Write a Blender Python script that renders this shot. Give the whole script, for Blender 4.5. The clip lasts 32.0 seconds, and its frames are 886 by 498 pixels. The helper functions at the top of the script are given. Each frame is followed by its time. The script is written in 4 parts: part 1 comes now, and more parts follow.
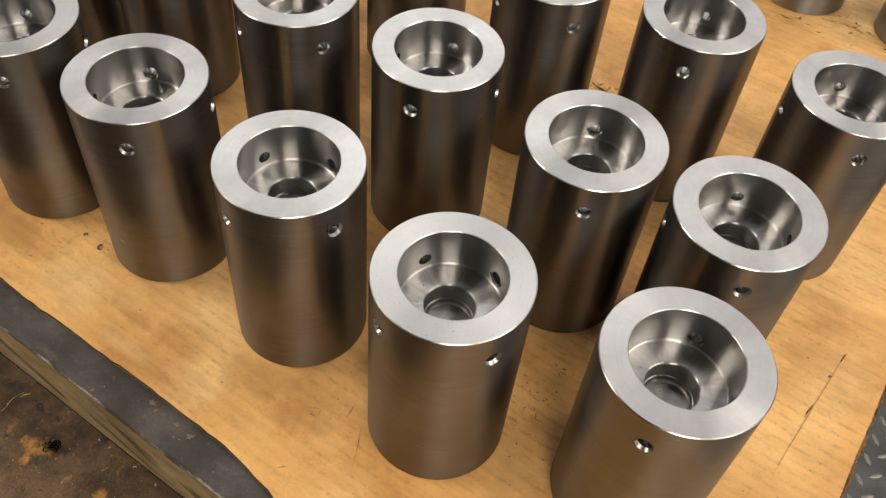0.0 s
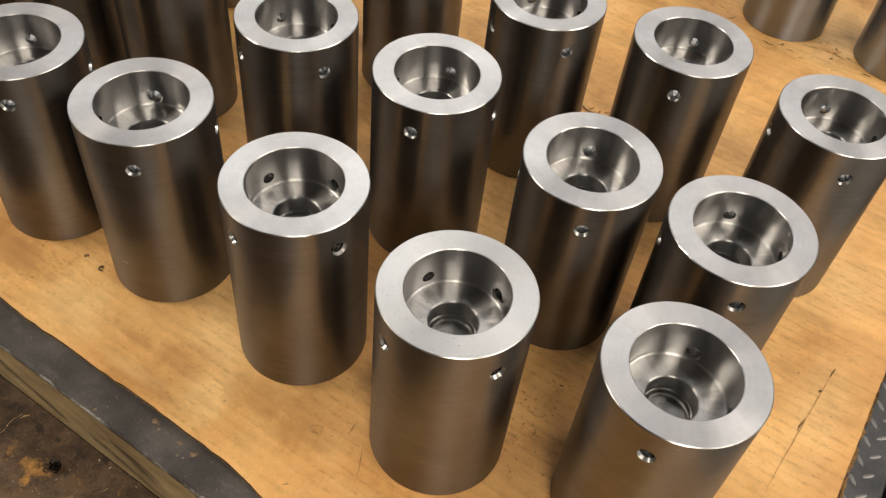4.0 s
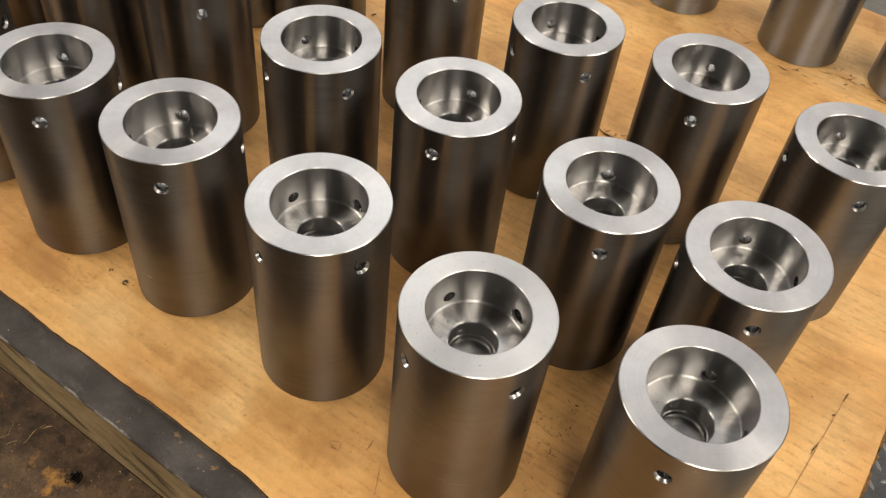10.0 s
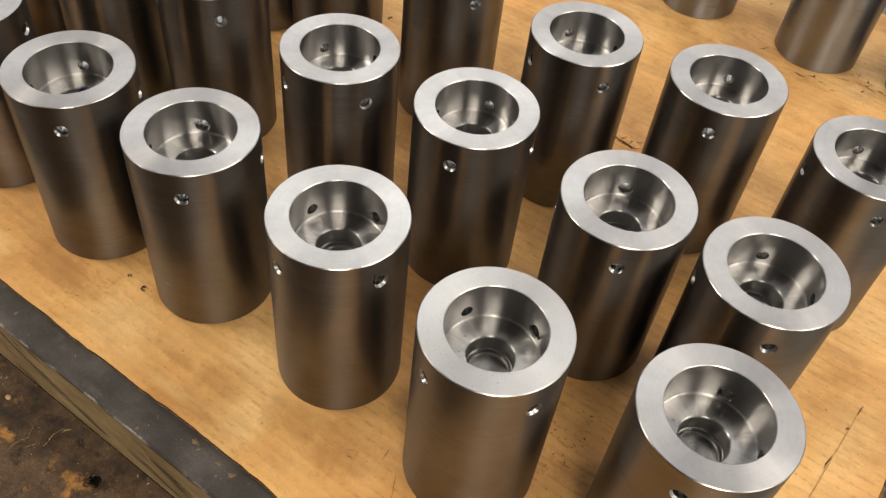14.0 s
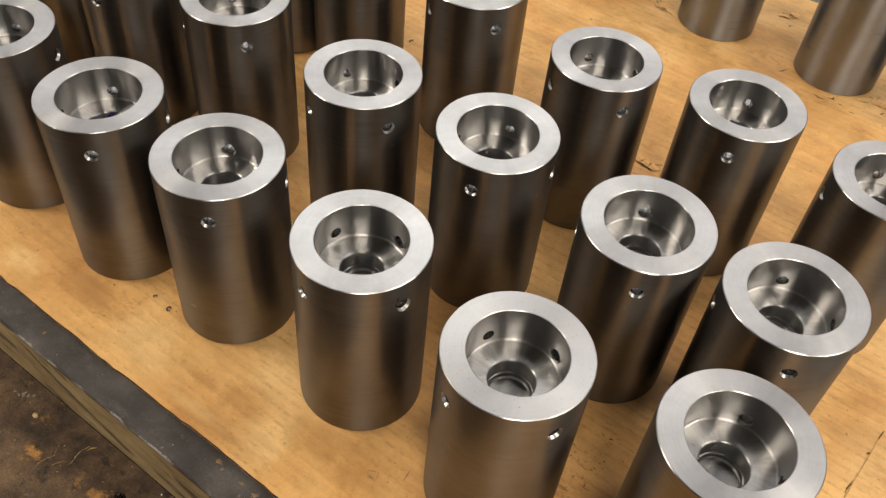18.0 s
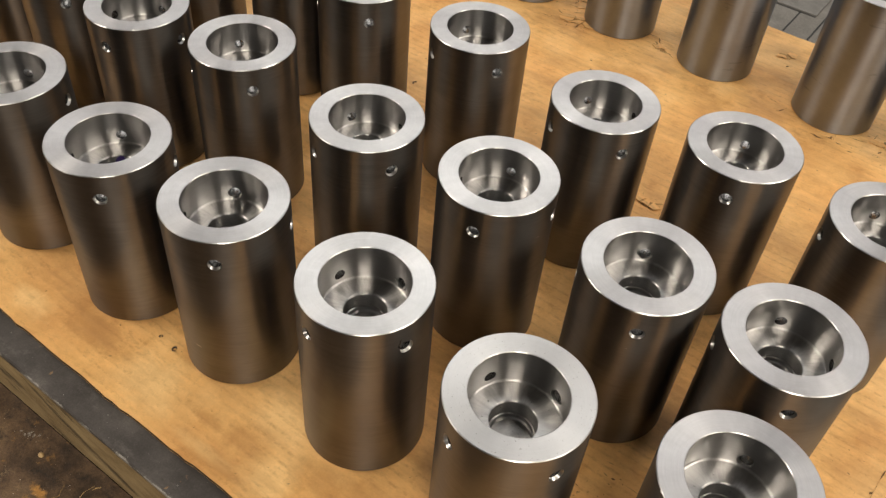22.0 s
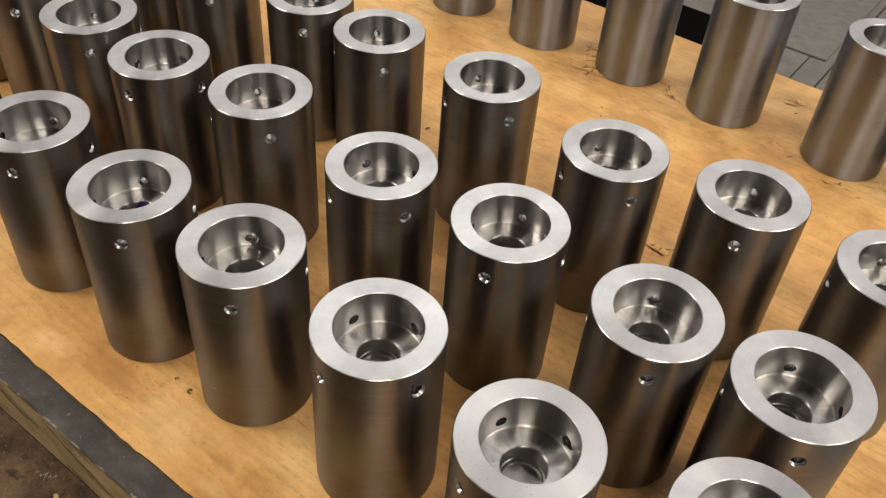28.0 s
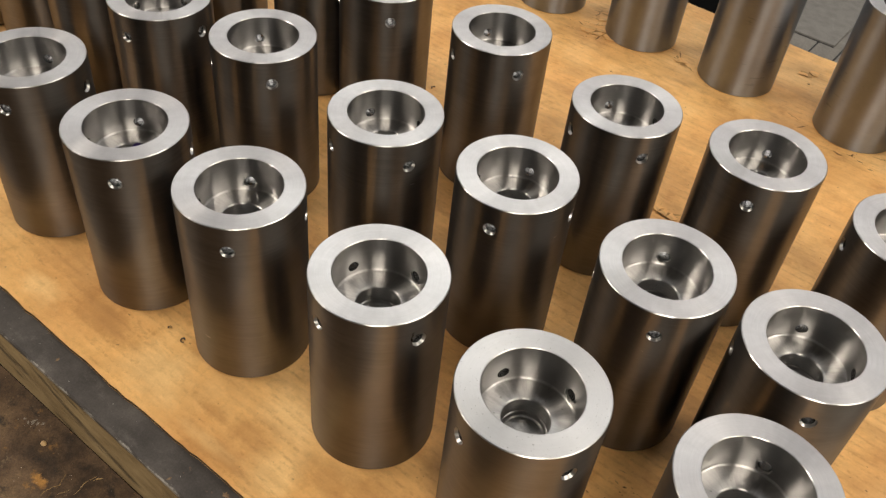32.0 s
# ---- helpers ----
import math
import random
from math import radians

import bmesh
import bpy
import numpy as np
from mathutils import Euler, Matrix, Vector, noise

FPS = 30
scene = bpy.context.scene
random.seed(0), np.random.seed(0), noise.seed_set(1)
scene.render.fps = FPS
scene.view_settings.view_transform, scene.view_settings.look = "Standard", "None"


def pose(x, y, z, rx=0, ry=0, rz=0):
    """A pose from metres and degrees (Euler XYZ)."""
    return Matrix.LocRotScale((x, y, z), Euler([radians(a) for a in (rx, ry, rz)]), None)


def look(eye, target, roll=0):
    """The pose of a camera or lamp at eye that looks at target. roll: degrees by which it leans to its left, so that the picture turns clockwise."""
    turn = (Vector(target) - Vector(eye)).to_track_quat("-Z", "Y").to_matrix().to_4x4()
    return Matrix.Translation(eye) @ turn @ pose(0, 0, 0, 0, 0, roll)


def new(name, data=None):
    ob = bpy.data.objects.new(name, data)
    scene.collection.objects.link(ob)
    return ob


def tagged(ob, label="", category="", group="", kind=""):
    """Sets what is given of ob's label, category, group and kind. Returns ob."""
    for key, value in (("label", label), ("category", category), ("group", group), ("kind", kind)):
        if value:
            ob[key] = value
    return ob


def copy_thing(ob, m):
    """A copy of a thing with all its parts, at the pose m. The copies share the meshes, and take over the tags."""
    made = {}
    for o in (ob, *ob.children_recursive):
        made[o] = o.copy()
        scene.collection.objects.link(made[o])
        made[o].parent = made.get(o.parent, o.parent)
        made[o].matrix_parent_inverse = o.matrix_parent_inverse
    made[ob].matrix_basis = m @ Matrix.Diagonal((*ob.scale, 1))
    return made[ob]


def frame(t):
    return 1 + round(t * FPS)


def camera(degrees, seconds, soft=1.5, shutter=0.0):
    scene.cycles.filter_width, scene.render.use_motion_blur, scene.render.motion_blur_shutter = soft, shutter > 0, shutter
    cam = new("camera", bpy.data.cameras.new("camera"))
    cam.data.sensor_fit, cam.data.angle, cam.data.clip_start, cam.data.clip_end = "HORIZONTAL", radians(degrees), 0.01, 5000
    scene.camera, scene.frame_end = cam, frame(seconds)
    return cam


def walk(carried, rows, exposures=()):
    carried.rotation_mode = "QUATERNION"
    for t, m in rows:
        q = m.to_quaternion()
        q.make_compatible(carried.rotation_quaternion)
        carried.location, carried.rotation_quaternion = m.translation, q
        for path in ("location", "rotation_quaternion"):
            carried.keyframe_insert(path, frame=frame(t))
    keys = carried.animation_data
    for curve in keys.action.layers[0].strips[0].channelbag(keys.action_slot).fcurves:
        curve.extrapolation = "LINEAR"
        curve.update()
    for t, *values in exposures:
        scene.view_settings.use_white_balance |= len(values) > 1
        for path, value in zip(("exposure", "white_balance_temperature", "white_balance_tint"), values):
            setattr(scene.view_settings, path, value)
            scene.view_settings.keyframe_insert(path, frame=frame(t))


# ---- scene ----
# Unit of the plan: the outer radius of a sleeve (3 inch bar).
K = 0.0381
cam = camera(54.20, 32.0, soft=1.4)
ROWS = [
    (0.0, 0.0001, -0.0007, 0.4322, 35.11, -49.94, -3.98),
    (0.5, 0.0075, -0.0128, 0.4369, 34.49, -49.03, -3.95),
    (1.0, 0.0049, -0.0127, 0.4356, 34.02, -48.53, -4.05),
    (1.5, 0.0038, -0.0125, 0.4354, 33.80, -48.26, -4.15),
    (2.0, 0.0035, -0.0129, 0.4359, 33.72, -48.22, -4.35),
    (2.5, 0.0018, -0.0126, 0.4368, 33.80, -48.29, -4.44),
    (3.0, -0.0004, -0.0140, 0.4358, 33.89, -48.30, -4.56),
    (3.5, -0.0031, -0.0146, 0.4359, 34.04, -48.22, -4.65),
    (5.5, -0.0030, -0.0139, 0.4378, 34.20, -47.86, -4.78),
    (6.0, -0.0028, -0.0135, 0.4393, 34.29, -47.78, -4.78),
    (6.5, -0.0028, -0.0135, 0.4385, 34.42, -47.62, -4.83),
    (7.0, -0.0036, -0.0166, 0.4391, 34.58, -47.51, -4.84),
    (7.5, -0.0046, -0.0171, 0.4387, 34.74, -47.40, -4.83),
    (8.0, -0.0057, -0.0178, 0.4395, 34.85, -47.39, -4.83),
    (8.5, -0.0054, -0.0172, 0.4405, 34.94, -47.35, -4.80),
    (9.0, -0.0051, -0.0178, 0.4410, 34.98, -47.29, -4.77),
    (9.5, -0.0052, -0.0189, 0.4409, 35.05, -47.28, -4.77),
    (10.0, -0.0066, -0.0216, 0.4434, 35.13, -47.17, -4.85),
    (10.5, -0.0082, -0.0204, 0.4422, 35.21, -47.08, -4.92),
    (11.0, -0.0090, -0.0210, 0.4427, 35.34, -46.89, -4.96),
    (11.5, -0.0089, -0.0214, 0.4449, 35.45, -46.86, -4.93),
    (12.0, -0.0097, -0.0252, 0.4476, 35.44, -46.76, -4.93),
    (12.5, -0.0086, -0.0253, 0.4470, 35.54, -46.76, -4.88),
    (13.0, -0.0089, -0.0221, 0.4492, 35.62, -47.07, -4.83),
    (13.5, -0.0109, -0.0181, 0.4550, 35.76, -47.42, -4.84),
    (14.0, -0.0155, -0.0187, 0.4532, 35.94, -47.90, -4.79),
    (14.5, -0.0173, -0.0198, 0.4529, 36.11, -48.42, -4.79),
    (16.5, -0.0186, -0.0177, 0.4555, 36.71, -48.32, -4.37),
    (17.0, -0.0200, -0.0210, 0.4532, 36.73, -48.02, -4.30),
    (17.5, -0.0214, -0.0221, 0.4563, 36.82, -47.47, -4.19),
    (18.0, -0.0180, -0.0214, 0.4608, 36.83, -46.97, -4.15),
    (18.5, -0.0178, -0.0205, 0.4600, 36.72, -46.62, -4.02),
    (19.0, -0.0193, -0.0207, 0.4616, 36.69, -46.16, -3.95),
    (19.5, -0.0172, -0.0187, 0.4648, 36.68, -45.83, -4.05),
    (20.0, -0.0165, -0.0200, 0.4660, 36.74, -45.50, -4.09),
    (20.5, -0.0178, -0.0235, 0.4649, 36.89, -45.27, -4.01),
    (21.0, -0.0146, -0.0214, 0.4691, 36.95, -45.15, -3.99),
    (21.5, -0.0153, -0.0241, 0.4705, 36.94, -44.96, -3.93),
    (22.0, -0.0165, -0.0223, 0.4695, 36.95, -44.79, -3.86),
    (22.5, -0.0179, -0.0238, 0.4704, 36.90, -44.69, -3.80),
    (23.0, -0.0186, -0.0235, 0.4704, 36.86, -44.47, -3.73),
    (23.5, -0.0173, -0.0233, 0.4715, 36.87, -44.24, -3.70),
    (24.0, -0.0151, -0.0227, 0.4756, 36.89, -44.03, -3.59),
    (24.5, -0.0180, -0.0225, 0.4760, 36.94, -43.95, -3.57),
    (25.0, -0.0173, -0.0208, 0.4754, 37.00, -43.88, -3.48),
    (25.5, -0.0153, -0.0185, 0.4770, 37.01, -43.67, -3.55),
    (26.0, -0.0173, -0.0212, 0.4773, 37.04, -43.37, -3.56),
    (26.5, -0.0180, -0.0242, 0.4782, 37.16, -42.83, -3.64),
    (28.5, -0.0108, -0.0262, 0.4786, 38.01, -42.18, -3.50),
    (29.0, -0.0074, -0.0262, 0.4706, 38.39, -42.32, -3.56),
    (29.5, -0.0085, -0.0259, 0.4605, 38.51, -42.76, -3.80),
    (30.0, -0.0086, -0.0270, 0.4527, 38.55, -43.25, -4.07),
    (30.5, -0.0118, -0.0259, 0.4498, 38.57, -43.43, -4.30),
    (31.0, -0.0142, -0.0267, 0.4512, 38.59, -43.57, -4.56),
    (31.5, -0.0160, -0.0293, 0.4515, 38.64, -43.55, -4.74),
    (32.0, -0.0150, -0.0281, 0.4531, 38.75, -43.46, -4.82),
]
walk(cam, [(t, pose(x, y, z, 90 + pitch, roll, yaw)) for t, x, y, z, yaw, pitch, roll in ROWS], exposures=[(0.0, 0.0), (32.0, 0.0)])

# ---- light ----
world = bpy.data.worlds.new("workshop_air")
scene.world = world
world.use_nodes = True
world.node_tree.nodes["Background"].inputs[0].default_value = (0.8, 0.86, 1.0, 1)
world.node_tree.nodes["Background"].inputs[1].default_value = 0.002


def area_lamp(name, x, y, z, sx, sy, watts, color, aim=None):
    lamp = bpy.data.lights.new(name, "AREA")
    lamp.shape, lamp.size, lamp.size_y, lamp.energy, lamp.color = "RECTANGLE", sx, sy, watts, color
    ob = new(name, lamp)
    ob.matrix_world = look((x, y, z), aim or (x, y, 0)) if aim else pose(x, y, z)
    return ob


WARM = (1.0, 0.90, 0.76)
# added lamps, unseen: broad overhead run, one ahead, three behind and beside the bench
for k in range(6):
    area_lamp("ceiling_row_light", -5.1 + 1.18 * k, 4.1, 2.46, 0.80, 6.4, 22.0, (1.0, 0.953, 0.905))
area_lamp("ceiling_fixture_light", -1.5, 2.1, 2.34, 1.3, 1.3, 5, (0.97, 1.0, 0.93))
for x, y, w, wide, long in ((3.0, 0.6, 165, 2.0, 3.4), (-2.4, -0.9, 68, 0.3, 1.1), (2.0, -2.3, 140, 1.4, 2.0)):
    lamp = area_lamp("ceiling_tube_light", x, y, 2.30, wide, long, w, WARM)
    lamp.matrix_world = pose(x, y, 2.30, 0, 0, 35)


# ---- materials ----
def material(name):
    m = bpy.data.materials.new(name)
    m.use_nodes = True
    t = m.node_tree
    return m, t, t.nodes["Principled BSDF"]


def node(t, kind, **values):
    n = t.nodes.new(kind)
    for key, v in values.items():
        n.inputs[key.replace("_", " ")].default_value = v
    return n


def math_node(t, op, a, b=None):
    n = t.nodes.new("ShaderNodeMath")
    n.operation = op
    for k, v in ((0, a), (1, b)):
        if v is None:
            continue
        if isinstance(v, (int, float)):
            n.inputs[k].default_value = v
        else:
            t.links.new(v, n.inputs[k])
    return n.outputs[0]


def ramp(t, fac, stops):
    n = t.nodes.new("ShaderNodeValToRGB")
    el = n.color_ramp.elements
    while len(el) < len(stops):
        el.new(0.5)
    for e, (p, c) in zip(el, stops):
        e.position, e.color = p, (*c, 1) if len(c) == 3 else c
    t.links.new(fac, n.inputs[0])
    return n.outputs[0]


def mix(t, fac, a, b, mode="MIX"):
    n = t.nodes.new("ShaderNodeMix")
    n.data_type, n.blend_type = "RGBA", mode
    for k, v in ((0, fac), (6, a), (7, b)):
        if isinstance(v, (int, float)):
            n.inputs[k].default_value = v
        elif isinstance(v, tuple):
            n.inputs[k].default_value = (*v, 1)
        else:
            t.links.new(v, n.inputs[k])
    return n.outputs[2]


def coords(t, scale=(1, 1, 1), world_space=False):
    n = t.nodes.new("ShaderNodeMapping")
    n.inputs["Scale"].default_value = scale
    if world_space:
        t.links.new(t.nodes.new("ShaderNodeNewGeometry").outputs["Position"], n.inputs[0])
    else:
        t.links.new(t.nodes.new("ShaderNodeTexCoord").outputs["Object"], n.inputs[0])
    return n.outputs[0]


def noise_tex(t, vec, scale, detail=4.0, rough=0.55):
    n = node(t, "ShaderNodeTexNoise", Scale=scale, Detail=detail, Roughness=rough)
    t.links.new(vec, n.inputs["Vector"])
    return n.outputs["Fac"]


def bump(t, height, strength, distance, b):
    n = node(t, "ShaderNodeBump", Strength=strength, Distance=distance)
    t.links.new(height, n.inputs["Height"])
    t.links.new(n.outputs[0], b.inputs["Normal"])


def turned_steel(name, base, rough, aniso, relief, grime, pits=0.0, tint=1.0, ring=0.08, sheen_fan=0.0, scuff=0.0, polish=None):
    """Bare lathe-turned steel: fine rings round the axis, faint stains."""
    m, t, b = material(name)
    tc = t.nodes.new("ShaderNodeTexCoord").outputs["Object"]
    sep = t.nodes.new("ShaderNodeSeparateXYZ")
    t.links.new(tc, sep.inputs[0])
    x, y, z = sep.outputs
    r = math_node(t, "SQRT", math_node(t, "ADD", math_node(t, "MULTIPLY", x, x), math_node(t, "MULTIPLY", y, y)))
    a = math_node(t, "ARCTAN2", y, x)
    info = t.nodes.new("ShaderNodeObjectInfo")
    comb = t.nodes.new("ShaderNodeCombineXYZ")
    t.links.new(math_node(t, "MULTIPLY", r, 2600.0), comb.inputs[0])
    t.links.new(math_node(t, "ADD", math_node(t, "MULTIPLY", z, 2600.0), math_node(t, "MULTIPLY", info.outputs["Random"], 90.0)), comb.inputs[1])
    t.links.new(math_node(t, "MULTIPLY", a, 0.7), comb.inputs[2])
    rings = noise_tex(t, comb.outputs[0], 1.0, 3.0, 0.7)
    comb2 = t.nodes.new("ShaderNodeCombineXYZ")
    t.links.new(math_node(t, "MULTIPLY", r, 300.0), comb2.inputs[0])
    t.links.new(math_node(t, "MULTIPLY", z, 300.0), comb2.inputs[1])
    t.links.new(math_node(t, "ADD", a, math_node(t, "MULTIPLY", info.outputs["Random"], 50.0)), comb2.inputs[2])
    bands = noise_tex(t, comb2.outputs[0], 1.0, 2.0)
    add = t.nodes.new("ShaderNodeVectorMath")
    add.operation = "ADD"
    t.links.new(tc, add.inputs[0])
    t.links.new(info.outputs["Random"], add.inputs[1])
    stain = noise_tex(t, add.outputs[0], 38.0, 5.0, 0.6)
    speck = noise_tex(t, add.outputs[0], 900.0, 2.0, 0.5)
    tone = ramp(t, stain, [(0.38, tuple(c * (1 - grime) for c in base)), (0.62, base)])
    low = 1.0 - ring
    tone = mix(t, 1.0, tone, ramp(t, rings, [(0.25, (low, low, low)), (0.75, (1.0, 1.0, 1.0))]), "MULTIPLY")
    comb3 = t.nodes.new("ShaderNodeCombineXYZ")
    t.links.new(math_node(t, "MULTIPLY", r, 1100.0), comb3.inputs[0])
    t.links.new(math_node(t, "ADD", math_node(t, "MULTIPLY", z, 1100.0), math_node(t, "MULTIPLY", info.outputs["Random"], 33.0)), comb3.inputs[1])
    t.links.new(math_node(t, "MULTIPLY", a, 2.2), comb3.inputs[2])
    marks = noise_tex(t, comb3.outputs[0], 1.0, 4.0, 0.7)
    tone = mix(t, 1.0, tone, ramp(t, marks, [(0.28, (1.0 - 1.25 * ring,) * 3), (0.6, (1.0, 1.0, 1.0)), (0.75, (1.0 + 0.9 * ring,) * 3)]), "MULTIPLY")
    if pits:
        tone = mix(t, 1.0, tone, ramp(t, speck, [(pits, (0.45, 0.43, 0.4)), (pits + 0.07, (1, 1, 1))]), "MULTIPLY")
    if sheen_fan:
        # the fanned sheen left by the facing tool, painted into the base tone
        comb4 = t.nodes.new("ShaderNodeCombineXYZ")
        t.links.new(math_node(t, "MULTIPLY", x, math_node(t, "DIVIDE", 5.0, r)), comb4.inputs[0])
        t.links.new(math_node(t, "MULTIPLY", y, math_node(t, "DIVIDE", 5.0, r)), comb4.inputs[1])
        t.links.new(math_node(t, "ADD", math_node(t, "MULTIPLY", r, 60.0), math_node(t, "MULTIPLY", info.outputs["Random"], 70.0)), comb4.inputs[2])
        sheen_sectors = noise_tex(t, comb4.outputs[0], 1.0, 4.0, 0.65)
        tone = mix(t, 1.0, tone, ramp(t, sheen_sectors, [(0.3, (1.0 - sheen_fan,) * 3), (0.7, (1.0 + 0.4 * sheen_fan,) * 3)]), "MULTIPLY")
    if scuff:
        # chuck and tool marks round the bar, in patches
        comb5 = t.nodes.new("ShaderNodeCombineXYZ")
        t.links.new(math_node(t, "MULTIPLY", x, 0.06), comb5.inputs[0])
        t.links.new(math_node(t, "MULTIPLY", y, 0.06), comb5.inputs[1])
        t.links.new(math_node(t, "ADD", z, math_node(t, "MULTIPLY", info.outputs["Random"], 3.0)), comb5.inputs[2])
        chatter = noise_tex(t, comb5.outputs[0], 520.0, 2.0, 0.6)
        where = ramp(t, noise_tex(t, add.outputs[0], 34.0, 3.0, 0.55), [(0.44, (0, 0, 0)), (0.60, (1, 1, 1))])
        lines = ramp(t, chatter, [(0.36, (1.0 - scuff,) * 3), (0.5, (1, 1, 1)), (0.64, (1.0 + scuff,) * 3)])
        tone = mix(t, where, tone, mix(t, 1.0, tone, lines, "MULTIPLY"))
    t.links.new(tone, b.inputs["Base Color"])
    b.inputs["Metallic"].default_value = 1.0
    rr = math_node(t, "ADD", math_node(t, "MULTIPLY", bands, 0.06), math_node(t, "MULTIPLY", stain, 0.06))
    t.links.new(math_node(t, "ADD", rr, rough - 0.06), b.inputs["Roughness"])
    b.inputs["Anisotropic"].default_value = aniso
    b.inputs["Specular Tint"].default_value = (tint, tint, tint, 1)
    b.inputs["Anisotropic Rotation"].default_value = 0.25
    tan = t.nodes.new("ShaderNodeTangent")
    tan.direction_type, tan.axis = "RADIAL", "Z"
    t.links.new(tan.outputs[0], b.inputs["Tangent"])
    if relief:
        bump(t, rings, relief, 0.00006, b)
    if polish:
        # the flats between the tool marks mirror their neighbours more sharply
        share, fine, grain = polish
        p = t.nodes.new("ShaderNodeBsdfPrincipled")
        p.inputs["Metallic"].default_value, p.inputs["Anisotropic"].default_value, p.inputs["Anisotropic Rotation"].default_value = 1.0, grain, 0.25
        p.inputs["Specular Tint"].default_value = (tint, tint, tint, 1)
        t.links.new(tone, p.inputs["Base Color"])
        t.links.new(tan.outputs[0], p.inputs["Tangent"])
        t.links.new(math_node(t, "ADD", rr, fine - 0.06), p.inputs["Roughness"])
        blend = t.nodes.new("ShaderNodeMixShader")
        blend.inputs[0].default_value = share
        t.links.new(b.outputs[0], blend.inputs[1])
        t.links.new(p.outputs[0], blend.inputs[2])
        t.links.new(blend.outputs[0], t.nodes["Material Output"].inputs["Surface"])
    return m


# Wall and rim are one steel; the low wall base paints in dim sides.
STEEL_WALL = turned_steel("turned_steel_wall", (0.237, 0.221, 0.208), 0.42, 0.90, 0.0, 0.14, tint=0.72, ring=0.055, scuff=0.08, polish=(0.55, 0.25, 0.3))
STEEL_FACE = turned_steel("faced_steel_rim", (0.70, 0.687, 0.690), 0.33, 0.80, 0.04, 0.09, ring=0.055, sheen_fan=0.08)
# Same steel inside; bases below the rim's put the recess's dimness into colour.
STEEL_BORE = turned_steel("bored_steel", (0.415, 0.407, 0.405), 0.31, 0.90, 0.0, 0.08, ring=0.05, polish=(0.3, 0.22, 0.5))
STEEL_FLOOR = turned_steel("faced_bore_floor", (0.52, 0.512, 0.507), 0.33, 0.95, 0.0, 0.10, ring=0.06, sheen_fan=0.32, polish=(0.25, 0.17, 0.5))
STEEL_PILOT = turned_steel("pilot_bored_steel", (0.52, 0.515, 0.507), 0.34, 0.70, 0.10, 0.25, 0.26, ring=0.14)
STEEL_PITTED = turned_steel("pitted_steel_rim", (0.70, 0.687, 0.682), 0.36, 0.7, 0.04, 0.05, 0.255, ring=0.03, sheen_fan=0.04)
STEEL_BLANK = turned_steel("turned_blank_steel", (0.305, 0.325, 0.362), 0.38, 0.90, 0.0, 0.12, ring=0.03, polish=(0.2, 0.29, 0.3))


def drilled():
    m, t, b = material("drilled_steel")
    n = noise_tex(t, coords(t), 700.0, 3.0)
    t.links.new(ramp(t, n, [(0.3, (0.36, 0.355, 0.35)), (0.7, (0.58, 0.575, 0.57))]), b.inputs["Base Color"])
    b.inputs["Metallic"].default_value, b.inputs["Roughness"].default_value = 1.0, 0.24
    bump(t, n, 0.4, 0.0002, b)
    return m


STEEL_DRILL = drilled()


